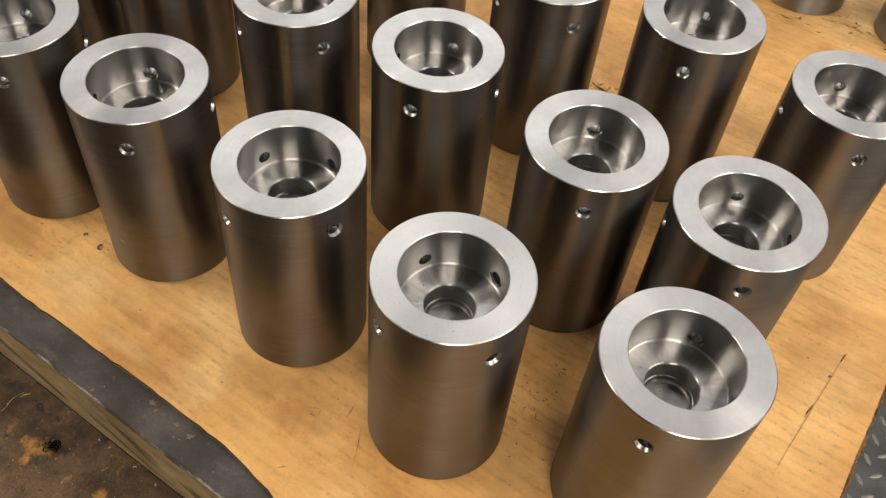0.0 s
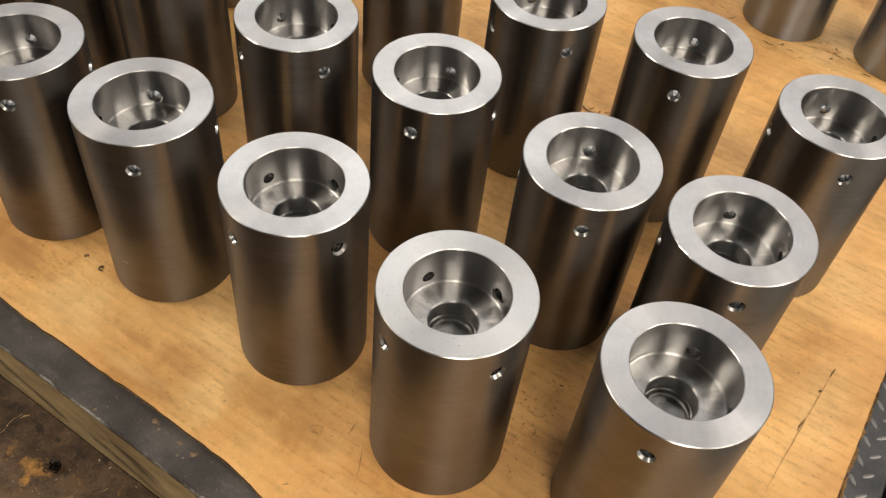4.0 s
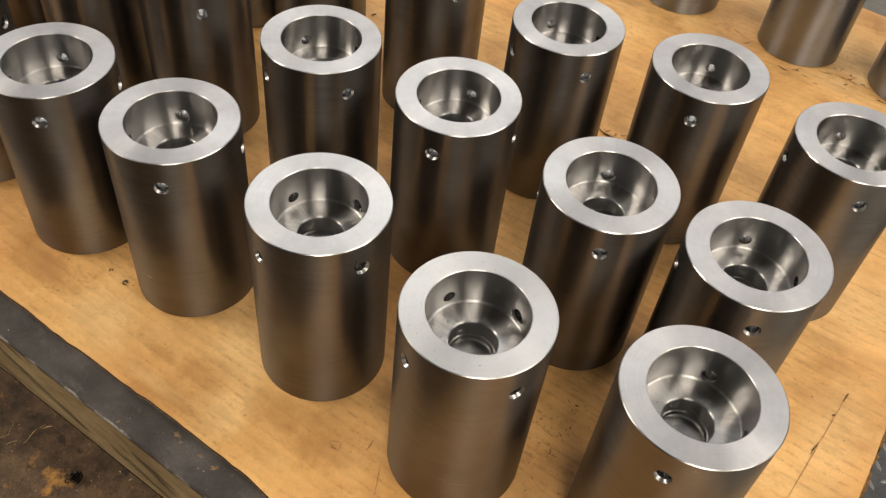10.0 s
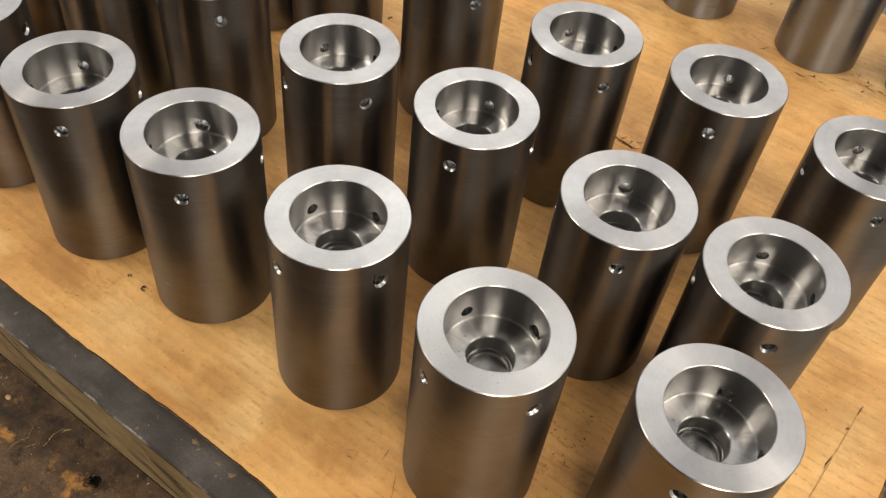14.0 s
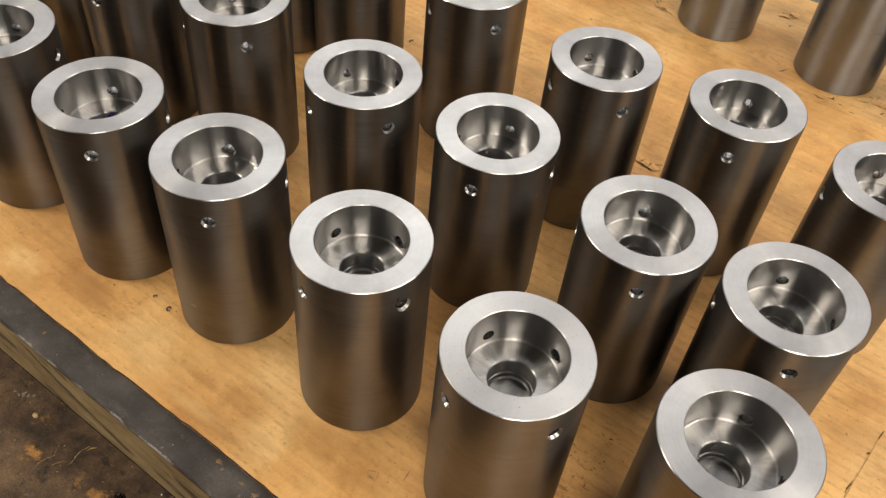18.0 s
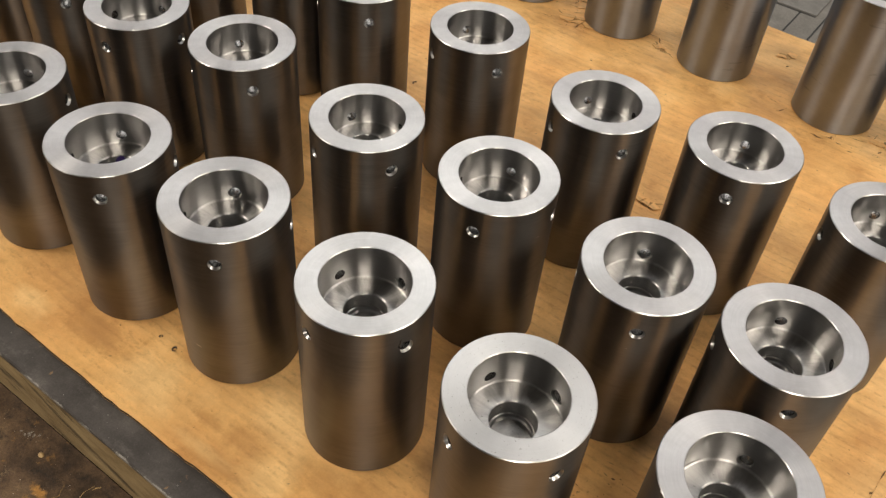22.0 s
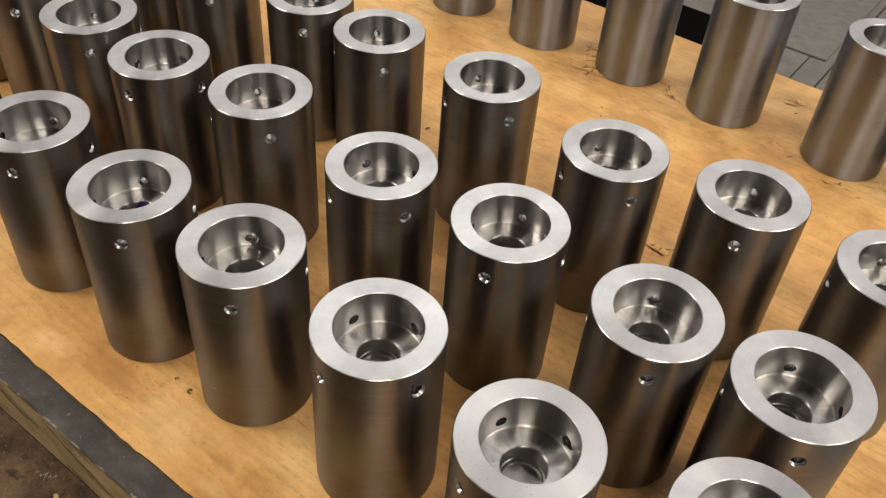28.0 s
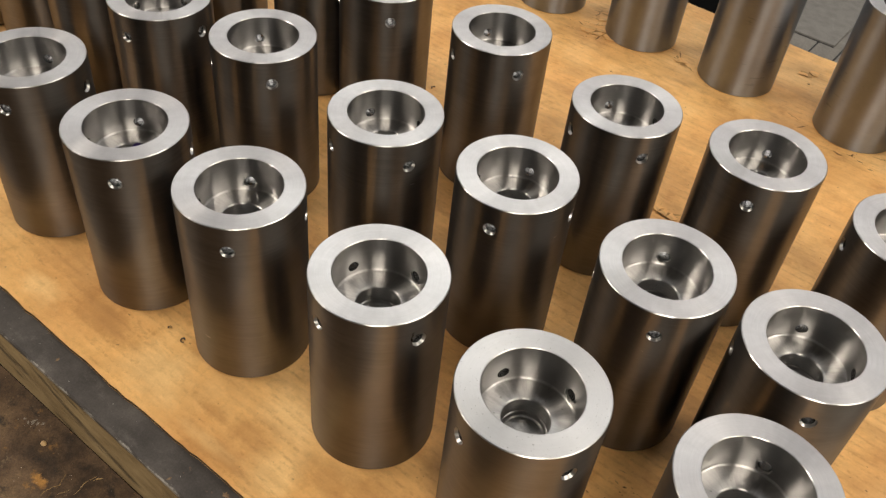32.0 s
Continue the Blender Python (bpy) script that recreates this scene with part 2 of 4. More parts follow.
def cardboard_material():
    m, t, b = material("oily_corrugated_cardboard")
    p = coords(t)
    big = noise_tex(t, p, 9.0, 5.0, 0.6)
    mid = noise_tex(t, p, 34.0, 6.0, 0.65)
    fine = noise_tex(t, p, 700.0, 3.0, 0.6)
    fibre = noise_tex(t, coords(t, (60, 900, 60)), 1.0, 3.0, 0.6)
    col = ramp(t, big, [(0.30, (0.66, 0.340, 0.112)), (0.44, (0.80, 0.445, 0.158)), (0.54, (0.87, 0.515, 0.192)), (0.68, (0.93, 0.595, 0.255))])
    col = mix(t, 1.0, col, ramp(t, mid, [(0.30, (0.74, 0.66, 0.55)), (0.44, (0.95, 0.93, 0.90)), (0.56, (1.0, 1.0, 1.0)), (0.70, (1.04, 1.07, 1.12))]), "MULTIPLY")

    def blots(places):
        """A mask of soft uneven patches at (x, y, half length, half width) in sleeve radii."""
        total = None
        rag = math_node(t, "ADD", math_node(t, "MULTIPLY", mid, 1.5), math_node(t, "MULTIPLY", noise_tex(t, coords(t, (75, 105, 1)), 1.0, 5.0, 0.7), 1.3))
        for x, y, sx, sy, deep in places:
            off = t.nodes.new("ShaderNodeVectorMath")
            off.operation = "SUBTRACT"
            t.links.new(p, off.inputs[0])
            off.inputs[1].default_value = (x * K, y * K, 0)
            scl = t.nodes.new("ShaderNodeVectorMath")
            scl.operation = "MULTIPLY"
            t.links.new(off.outputs[0], scl.inputs[0])
            scl.inputs[1].default_value = (1 / (sx * K), 1 / (sy * K), 0)
            size = t.nodes.new("ShaderNodeVectorMath")
            size.operation = "LENGTH"
            t.links.new(scl.outputs[0], size.inputs[0])
            d = math_node(t, "SUBTRACT", math_node(t, "ADD", size.outputs["Value"], rag), 1.4)
            one = math_node(t, "MULTIPLY", ramp(t, d, [(0.35, (1, 1, 1)), (1.0, (0, 0, 0))]), deep)
            total = one if total is None else math_node(t, "MAXIMUM", total, one)
        return total

    pale = blots([(-9.15, 4.0, 0.75, 0.6, 0.85), (-8.75, 3.8, 0.5, 0.3, 0.7), (-6.3, 3.95, 0.55, 0.75, 0.85), (-7.35, 3.66, 0.8, 0.14, 0.7), (-6.84, 4.9, 0.6, 0.5, 0.6), (-12.2, 3.8, 0.7, 0.35, 0.8),
                  (0.3, 12.4, 1.8, 1.3, 0.6), (1.6, 9.4, 0.6, 1.6, 0.5), (-3.3, 3.6, 0.8, 0.7, 0.5), (-5.0, 21.7, 1.3, 0.8, 0.6), (-11.1, 18.2, 0.9, 0.6, 0.5), (-3.2, 21.6, 2.0, 0.9, 0.5)])
    col = mix(t, pale, col, (0.94, 0.625, 0.275))
    # brown soaked stains, plus painted shade in the gaps between sleeves
    soak_and_shade = blots([(-10.6, 4.1, 1.1, 0.42, 0.9), (-12.9, 4.6, 1.1, 0.5, 0.5), (-7.8, 4.13, 0.55, 0.16, 0.75), (-6.95, 4.25, 0.75, 0.34, 0.8), (-6.75, 3.6, 0.7, 0.13, 0.7), (-5.6, 4.4, 0.7, 0.35, 0.7), (-4.75, 4.6, 0.9, 0.6, 0.6),
                  (-4.75, 5.75, 0.5, 0.3, 0.6), (-0.3, 11.0, 1.5, 0.8, 0.4), (-2.6, 18.0, 2.2, 1.3, 0.55), (-3.9, 12.0, 0.8, 1.5, 0.5), (-10.3, 19.1, 1.2, 0.7, 0.6), (-7.5, 18.1, 1.2, 0.7, 0.7), (-5.3, 18.6, 0.9, 0.5, 0.65),
                  (-4.0, 19.0, 0.9, 0.5, 0.65), (-1.0, 14.9, 1.2, 1.2, 0.45), (-4.4, 10.5, 1.0, 1.0, 0.6), (-1.7, 7.4, 0.5, 1.1, 0.6), (-7.1, 10.7, 1.0, 0.9, 0.6), (-7.2, 7.3, 0.9, 0.6, 0.5)])
    col = mix(t, math_node(t, "MULTIPLY", soak_and_shade, 0.72), col, (0.50, 0.252, 0.080))
    wisp = ramp(t, noise_tex(t, coords(t, (55, 170, 1)), 1.0, 6.0, 0.7), [(0.54, (0, 0, 0)), (0.70, (1, 1, 1))])
    held = ramp(t, noise_tex(t, coords(t, (17, 24, 1)), 1.0, 3.0, 0.55), [(0.40, (0, 0, 0)), (0.58, (1, 1, 1))])
    col = mix(t, math_node(t, "MULTIPLY", math_node(t, "MULTIPLY", wisp, held), 0.5), col, (0.36, 0.18, 0.06))
    grain = ramp(t, noise_tex(t, p, 130.0, 7.0, 0.75), [(0.56, (0, 0, 0)), (0.72, (1, 1, 1))])
    col = mix(t, math_node(t, "MULTIPLY", grain, 0.40), col, (0.42, 0.22, 0.075))
    col = mix(t, 1.0, col, ramp(t, fine, [(0.3, (0.94, 0.93, 0.92)), (0.7, (1.03, 1.03, 1.02))]), "MULTIPLY")
    col = mix(t, 1.0, col, ramp(t, fibre, [(0.3, (0.985, 0.98, 0.975)), (0.7, (1.01, 1.01, 1.01))]), "MULTIPLY")
    # dirt rubbed on the ridges of the flutes, broken up in patches
    sep = t.nodes.new("ShaderNodeSeparateXYZ")
    warp = t.nodes.new("ShaderNodeVectorMath")
    warp.operation = "MULTIPLY_ADD"
    wn = node(t, "ShaderNodeTexNoise", Scale=25.0, Detail=3.0)
    t.links.new(p, wn.inputs["Vector"])
    t.links.new(wn.outputs["Color"], warp.inputs[0])
    warp.inputs[1].default_value = (0.005, 0.005, 0.005)
    t.links.new(p, warp.inputs[2])
    t.links.new(warp.outputs[0], sep.inputs[0])
    wave = math_node(t, "SINE", math_node(t, "MULTIPLY", sep.outputs[1], 2 * math.pi / 0.0078))
    line = ramp(t, wave, [(0.45, (0, 0, 0)), (1.0, (1, 1, 1))])
    patch = ramp(t, noise_tex(t, coords(t, (11, 17, 1)), 1.0, 3.0, 0.6), [(0.40, (0, 0, 0)), (0.56, (1, 1, 1))])
    broken = ramp(t, noise_tex(t, coords(t, (190, 230, 1)), 1.0, 6.0, 0.75), [(0.46, (0, 0, 0)), (0.60, (1, 1, 1))])
    patch = math_node(t, "MAXIMUM", patch, blots([(-1.9, 6.9, 1.4, 1.4, 1.0), (0.9, 10.5, 1.8, 1.5, 1.0), (-0.6, 8.6, 1.2, 1.5, 0.9), (-3.2, 18.6, 2.0, 1.2, 0.7)]))
    dirt = math_node(t, "MULTIPLY", math_node(t, "MULTIPLY", line, patch), broken)
    col = mix(t, math_node(t, "MULTIPLY", dirt, 0.45), col, (0.40, 0.175, 0.047))
    col = mix(t, math_node(t, "MULTIPLY", math_node(t, "MULTIPLY", line, mid), 0.06), col, (0.34, 0.16, 0.05))
    # oil soaked in
    oil = ramp(t, noise_tex(t, coords(t, (8, 12, 1)), 1.0, 4.0, 0.6), [(0.54, (0, 0, 0)), (0.72, (1, 1, 1))])
    col = mix(t, math_node(t, "MULTIPLY", oil, 0.40), col, (0.40, 0.21, 0.075))
    smudge = ramp(t, noise_tex(t, coords(t, (13, 36, 1)), 1.0, 6.0, 0.6), [(0.48, (0, 0, 0)), (0.68, (1, 1, 1))])
    col = mix(t, math_node(t, "MULTIPLY", smudge, 0.5), col, (0.43, 0.225, 0.080))
    spots = ramp(t, noise_tex(t, p, 210.0, 2.0, 0.5), [(0.20, (1, 1, 1)), (0.26, (0, 0, 0))])
    col = mix(t, math_node(t, "MULTIPLY", spots, 0.8), col, (0.12, 0.07, 0.035))
    t.links.new(col, b.inputs["Base Color"])
    t.links.new(math_node(t, "ADD", math_node(t, "MULTIPLY", big, -0.25), 0.66), b.inputs["Roughness"])
    fold = noise_tex(t, coords(t, (14, 22, 1)), 1.0, 3.0, 0.5)
    mid = math_node(t, "ADD", mid, math_node(t, "MULTIPLY", fold, 2.2))
    h = math_node(t, "ADD", math_node(t, "MULTIPLY", wave, 0.10), math_node(t, "ADD", mid, math_node(t, "MULTIPLY", fine, 0.12)))
    bump(t, h, 0.5, 0.0010, b)
    return m


CARD = cardboard_material()


def simple(name, stops, scale, rough, metal=0.0, relief=0.3, depth=0.0008, stretch=(1, 1, 1), detail=6.0, rough_var=0.15):
    """A worn surface whose colour runs through stops, with grain at two scales."""
    m, t, b = material(name)
    p = coords(t, stretch)
    n = noise_tex(t, p, scale, detail, 0.62)
    g = noise_tex(t, coords(t), scale * 14, 3.0, 0.6)
    col = ramp(t, n, stops)
    col = mix(t, 1.0, col, ramp(t, g, [(0.3, (0.8, 0.8, 0.8)), (0.7, (1.1, 1.1, 1.1))]), "MULTIPLY")
    t.links.new(col, b.inputs["Base Color"])
    b.inputs["Metallic"].default_value = metal
    t.links.new(math_node(t, "ADD", math_node(t, "MULTIPLY", n, rough_var), rough - rough_var / 2), b.inputs["Roughness"])
    bump(t, math_node(t, "ADD", n, math_node(t, "MULTIPLY", g, 0.3)), relief, depth, b)
    return m


STEEL_SINK = simple("bright_countersink", [(0.3, (0.38, 0.375, 0.37)), (0.7, (0.52, 0.515, 0.51))], 400, 0.30, metal=1.0, relief=0.1)
KRAFT = simple("torn_kraft_fibre", [(0.3, (0.16, 0.085, 0.03)), (0.5, (0.42, 0.235, 0.085)), (0.7, (0.60, 0.38, 0.16))], 160, 0.9, relief=0.8)
KRAFT_DARK = simple("dark_torn_fibre", [(0.3, (0.09, 0.046, 0.017)), (0.7, (0.29, 0.155, 0.06))], 200, 0.9, relief=0.8)
RUST = simple("rust_bloom", [(0.3, (0.12, 0.07, 0.04)), (0.7, (0.38, 0.26, 0.155))], 300, 0.85, relief=0.6)
SWARF = simple("dark_oily_swarf", [(0.3, (0.015, 0.015, 0.015)), (0.62, (0.06, 0.055, 0.05)), (0.75, (0.5, 0.48, 0.45))], 300, 0.25, metal=0.8)
# near-black colour stands in for the shadow under the lifted card edge
CORE_SHADE = simple("shadowed_fluting", [(0.3, (0.018, 0.010, 0.005)), (0.7, (0.085, 0.045, 0.018))], 220, 0.95, relief=0.8)
PALE_SCRATCH = simple("pale_scratch", [(0.3, (0.30, 0.20, 0.085)), (0.7, (0.50, 0.36, 0.17))], 200, 0.8)
SCUFF = simple("grey_scuff", [(0.4, (0.10, 0.08, 0.06)), (0.6, (0.34, 0.31, 0.27))], 500, 0.8)
GLUE = simple("dried_glue", [(0.3, (0.45, 0.30, 0.14)), (0.7, (0.60, 0.43, 0.22))], 200, 0.5)
BROWN_CHIP = simple("brown_chip", [(0.3, (0.05, 0.03, 0.015)), (0.7, (0.16, 0.09, 0.04))], 300, 0.6)
CHIP_BLACK = simple("scorched_chip", [(0.3, (0.014, 0.009, 0.006)), (0.7, (0.06, 0.035, 0.02))], 300, 0.5)
BRIGHT_CHIP = simple("bright_chip", [(0.3, (0.5, 0.48, 0.45)), (0.7, (0.75, 0.73, 0.7))], 300, 0.3, metal=0.7)
FLAT_BLACK = simple("flat_black_surface", [(0.3, (0.0015, 0.0015, 0.0015)), (0.7, (0.004, 0.004, 0.004))], 60, 0.95)
FLAT_BLACK.node_tree.nodes["Principled BSDF"].inputs["Specular IOR Level"].default_value = 0.05
GAP_SHADE = simple("gap_shade_black", [(0.3, (0.003, 0.0025, 0.002)), (0.7, (0.008, 0.006, 0.0045))], 200, 0.95)
GAP_SHADE.node_tree.nodes["Principled BSDF"].inputs["Specular IOR Level"].default_value = 0.05
SEAM = simple("grimy_seam", [(0.3, (0.03, 0.03, 0.03)), (0.7, (0.05, 0.05, 0.05))], 60, 0.9)
TREAD = simple("grey_tread_plate", [(0.25, (0.055, 0.055, 0.058)), (0.55, (0.09, 0.09, 0.094)), (0.8, (0.13, 0.13, 0.133))], 18, 0.5, metal=0.35, relief=0.2)
TREAD_TOP = simple("worn_tread_lug", [(0.3, (0.24, 0.232, 0.222)), (0.7, (0.38, 0.37, 0.355))], 120, 0.5, metal=0.4, relief=0.3)
FLOOR = simple("grey_floor_plate", [(0.25, (0.16, 0.150, 0.135)), (0.55, (0.215, 0.202, 0.183)), (0.8, (0.27, 0.255, 0.232))], 12, 0.7, relief=0.4)
HATCH = simple("embossed_grey_plate", [(0.25, (0.19, 0.183, 0.170)), (0.55, (0.27, 0.258, 0.240)), (0.8, (0.33, 0.316, 0.295))], 30, 0.55, metal=0.2, relief=0.9, depth=0.004)
WALL = simple("painted_block_wall", [(0.3, (0.04, 0.04, 0.04)), (0.7, (0.06, 0.06, 0.059))], 3, 0.8)
CEIL = simple("pale_ceiling", [(0.3, (0.10, 0.10, 0.098)), (0.7, (0.13, 0.13, 0.128))], 3, 0.85)
INK = simple("purple_ink", [(0.3, (0.05, 0.03, 0.16)), (0.7, (0.10, 0.06, 0.26))], 300, 0.4)
FRAME_PAINT = simple("grey_frame_paint", [(0.3, (0.05, 0.055, 0.06)), (0.7, (0.08, 0.085, 0.09))], 20, 0.5)


def rusty_table():
    m, t, b = material("oil_stained_steel_table")
    p = coords(t)
    n = noise_tex(t, p, 26.0, 8.0, 0.68)
    n2 = noise_tex(t, p, 75.0, 7.0, 0.72)
    g = noise_tex(t, p, 900.0, 2.0)
    col = ramp(t, n, [(0.34, (0.030, 0.018, 0.010)), (0.46, (0.080, 0.048, 0.026)), (0.56, (0.128, 0.080, 0.044)), (0.68, (0.18, 0.118, 0.062))])
    rust = ramp(t, n2, [(0.60, (0, 0, 0)), (0.66, (1, 1, 1))])
    col = mix(t, math_node(t, "MULTIPLY", rust, 0.65), col, (0.27, 0.145, 0.045))
    ragged = ramp(t, noise_tex(t, p, 55.0, 9.0, 0.78), [(0.62, (0, 0, 0)), (0.66, (1, 1, 1))])
    col = mix(t, math_node(t, "MULTIPLY", ragged, 0.55), col, (0.22, 0.16, 0.095))
    for x, y, sx, sy in ((-8.32, 2.04, 0.34, 0.17), (-8.25, 1.82, 0.12, 0.12), (-6.88, 2.11, 0.16, 0.12), (-7.3, 1.35, 0.2, 0.2), (-9.9, 1.9, 0.25, 0.12)):
        shift = t.nodes.new("ShaderNodeMapping")
        shift.inputs["Location"].default_value = (-x / sx, -y / sy, 0)
        shift.inputs["Scale"].default_value = (1 / (sx * K), 1 / (sy * K), 0)
        t.links.new(p, shift.inputs["Vector"])
        size = t.nodes.new("ShaderNodeVectorMath")
        size.operation = "LENGTH"
        t.links.new(shift.outputs[0], size.inputs[0])
        d = math_node(t, "ADD", size.outputs["Value"], math_node(t, "MULTIPLY", noise_tex(t, p, 140.0, 6.0, 0.7), 2.4))
        bloom = ramp(t, math_node(t, "SUBTRACT", d, 1.2), [(0.3, (1, 1, 1)), (0.9, (0, 0, 0))])
        col = mix(t, math_node(t, "MULTIPLY", bloom, 0.8), col, (0.44, 0.22, 0.055))
    black = ramp(t, noise_tex(t, coords(t, (1, 1.3, 1)), 60.0, 7.0, 0.7), [(0.34, (1, 1, 1)), (0.44, (0, 0, 0))])
    col = mix(t, math_node(t, "MULTIPLY", black, 0.85), col, (0.012, 0.009, 0.007))
    pale = ramp(t, noise_tex(t, coords(t, (1, 1.6, 1)), 90.0, 7.0, 0.75), [(0.62, (0, 0, 0)), (0.70, (1, 1, 1))])
    col = mix(t, math_node(t, "MULTIPLY", pale, 0.30), col, (0.26, 0.21, 0.15))
    glint = ramp(t, noise_tex(t, p, 420.0, 2.0, 0.5), [(0.735, (0, 0, 0)), (0.76, (1, 1, 1))])
    col = mix(t, math_node(t, "MULTIPLY", glint, 0.8), col, (0.60, 0.52, 0.42))
    level = math_node(t, "ABSOLUTE", math_node(t, "SUBTRACT", noise_tex(t, p, 17.0, 5.0, 0.55), 0.5))
    scratch = ramp(t, level, [(0.0, (1, 1, 1)), (0.006, (0, 0, 0))])
    keep = ramp(t, noise_tex(t, p, 18.0, 2.0), [(0.58, (0, 0, 0)), (0.63, (1, 1, 1))])
    col = mix(t, math_node(t, "MULTIPLY", math_node(t, "MULTIPLY", scratch, keep), 0.7), col, (0.46, 0.30, 0.11))
    col = mix(t, 1.0, col, ramp(t, g, [(0.3, (0.65, 0.65, 0.65)), (0.7, (1.15, 1.15, 1.15))]), "MULTIPLY")
    t.links.new(col, b.inputs["Base Color"])
    t.links.new(math_node(t, "ADD", math_node(t, "MULTIPLY", n2, 0.5), 0.30), b.inputs["Roughness"])
    b.inputs["Specular IOR Level"].default_value = 0.3
    bump(t, math_node(t, "ADD", n2, math_node(t, "MULTIPLY", g, 0.3)), 0.6, 0.0012, b)
    return m


def worn_cover():
    """Dark mill-scaled plate, scuffed bright along its front arris, with rust blooms."""
    m, t, b = material("dark_hot_rolled_plate")
    p = coords(t)
    n = noise_tex(t, p, 36.0, 7.0, 0.65)
    g = noise_tex(t, p, 800.0, 3.0)
    col = ramp(t, n, [(0.3, (0.046, 0.040, 0.037)), (0.5, (0.074, 0.066, 0.062)), (0.7, (0.118, 0.106, 0.099))])
    haze = ramp(t, noise_tex(t, coords(t, (0.7, 1, 1)), 85.0, 8.0, 0.75), [(0.55, (0, 0, 0)), (0.72, (1, 1, 1))])
    col = mix(t, math_node(t, "MULTIPLY", haze, 0.45), col, (0.20, 0.185, 0.17))
    nick = ramp(t, noise_tex(t, p, 520.0, 2.0, 0.5), [(0.72, (0, 0, 0)), (0.75, (1, 1, 1))])
    col = mix(t, math_node(t, "MULTIPLY", nick, 0.6), col, (0.42, 0.40, 0.37))
    rust = ramp(t, noise_tex(t, p, 62.0, 6.0, 0.7), [(0.66, (0, 0, 0)), (0.72, (1, 1, 1))])
    col = mix(t, math_node(t, "MULTIPLY", rust, 0.8), col, (0.36, 0.22, 0.11))
    sep = t.nodes.new("ShaderNodeSeparateXYZ")
    t.links.new(p, sep.inputs[0])
    d = math_node(t, "SUBTRACT", sep.outputs[1], 2.80 * K)
    near = ramp(t, math_node(t, "MULTIPLY", d, 290.0), [(0.0, (1, 1, 1)), (0.9, (0, 0, 0))])
    scuff = ramp(t, math_node(t, "MULTIPLY", near, math_node(t, "MULTIPLY", noise_tex(t, coords(t, (0.7, 1, 1)), 330.0, 6.0, 0.78), ramp(t, noise_tex(t, coords(t, (1, 0.2, 1)), 45.0, 3.0), [(0.35, (0.45, 0.45, 0.45)), (0.62, (1.2, 1.2, 1.2))]))), [(0.40, (0, 0, 0)), (0.52, (1, 1, 1))])
    col = mix(t, math_node(t, "MULTIPLY", scuff, 0.7), col, (0.44, 0.42, 0.385))
    col = mix(t, 1.0, col, ramp(t, g, [(0.3, (0.8, 0.8, 0.8)), (0.7, (1.12, 1.12, 1.12))]), "MULTIPLY")
    t.links.new(col, b.inputs["Base Color"])
    b.inputs["Metallic"].default_value = 0.2
    t.links.new(math_node(t, "ADD", math_node(t, "MULTIPLY", n, 0.35), 0.28), b.inputs["Roughness"])
    bump(t, math_node(t, "ADD", n, math_node(t, "MULTIPLY", g, 0.3)), 0.35, 0.0008, b)
    return m


def rough_wood():
    """Grimy sawn timber, gouged along the grain."""
    m, t, b = material("weathered_beam_wood")
    lean = t.nodes.new("ShaderNodeMapping")
    lean.inputs["Rotation"].default_value = (0, radians(-16), 0)
    t.links.new(t.nodes.new("ShaderNodeTexCoord").outputs["Object"], lean.inputs["Vector"])
    slant = t.nodes.new("ShaderNodeMapping")
    slant.inputs["Scale"].default_value = (0.20, 1, 1)
    t.links.new(lean.outputs[0], slant.inputs["Vector"])
    p = coords(t, (0.42, 1, 1))
    n = noise_tex(t, p, 110.0, 7.0, 0.68)
    big = noise_tex(t, coords(t, (0.35, 1, 1)), 40.0, 5.0, 0.6)
    col = ramp(t, n, [(0.30, (0.25, 0.178, 0.085)), (0.48, (0.33, 0.240, 0.120)), (0.70, (0.42, 0.312, 0.165))])
    gouge = ramp(t, noise_tex(t, slant.outputs[0], 75.0, 6.0, 0.62), [(0.39, (1, 1, 1)), (0.46, (0, 0, 0))])
    col = mix(t, math_node(t, "MULTIPLY", gouge, 0.7), col, (0.030, 0.018, 0.010))
    col = mix(t, 1.0, col, ramp(t, big, [(0.3, (0.6, 0.55, 0.5)), (0.65, (1.1, 1.1, 1.1))]), "MULTIPLY")
    t.links.new(col, b.inputs["Base Color"])
    b.inputs["Roughness"].default_value = 0.75
    bump(t, math_node(t, "SUBTRACT", n, gouge), 0.8, 0.0018, b)
    return m


COVER, WOOD = worn_cover(), rough_wood()
TABLE = rusty_table()


# ---- mesh helpers ----
def mesh_of(name, verts, faces, mat, smooth=True, sharp=35):
    me = bpy.data.meshes.new(name)
    me.from_pydata([tuple(v) for v in verts], [], faces)
    bm = bmesh.new()
    bm.from_mesh(me)
    bmesh.ops.remove_doubles(bm, verts=bm.verts, dist=1e-6)
    bm.to_mesh(me)
    bm.free()
    me.materials.append(mat)
    if smooth:
        me.polygons.foreach_set("use_smooth", [True] * len(me.polygons))
        me.set_sharp_from_angle(angle=radians(sharp))
    me.update()
    return me


def part(name, bm, mat, parent=None, label="", smooth=False):
    """One bmesh as one mesh object under a thing or a part."""
    me = bpy.data.meshes.new(name)
    bm.to_mesh(me)
    bm.free()
    me.materials.append(mat)
    if smooth:
        me.polygons.foreach_set("use_smooth", [True] * len(me.polygons))
        me.set_sharp_from_angle(angle=radians(40))
    ob = new(name, me)
    if parent:
        ob.parent = parent
    return tagged(ob, label) if label else ob


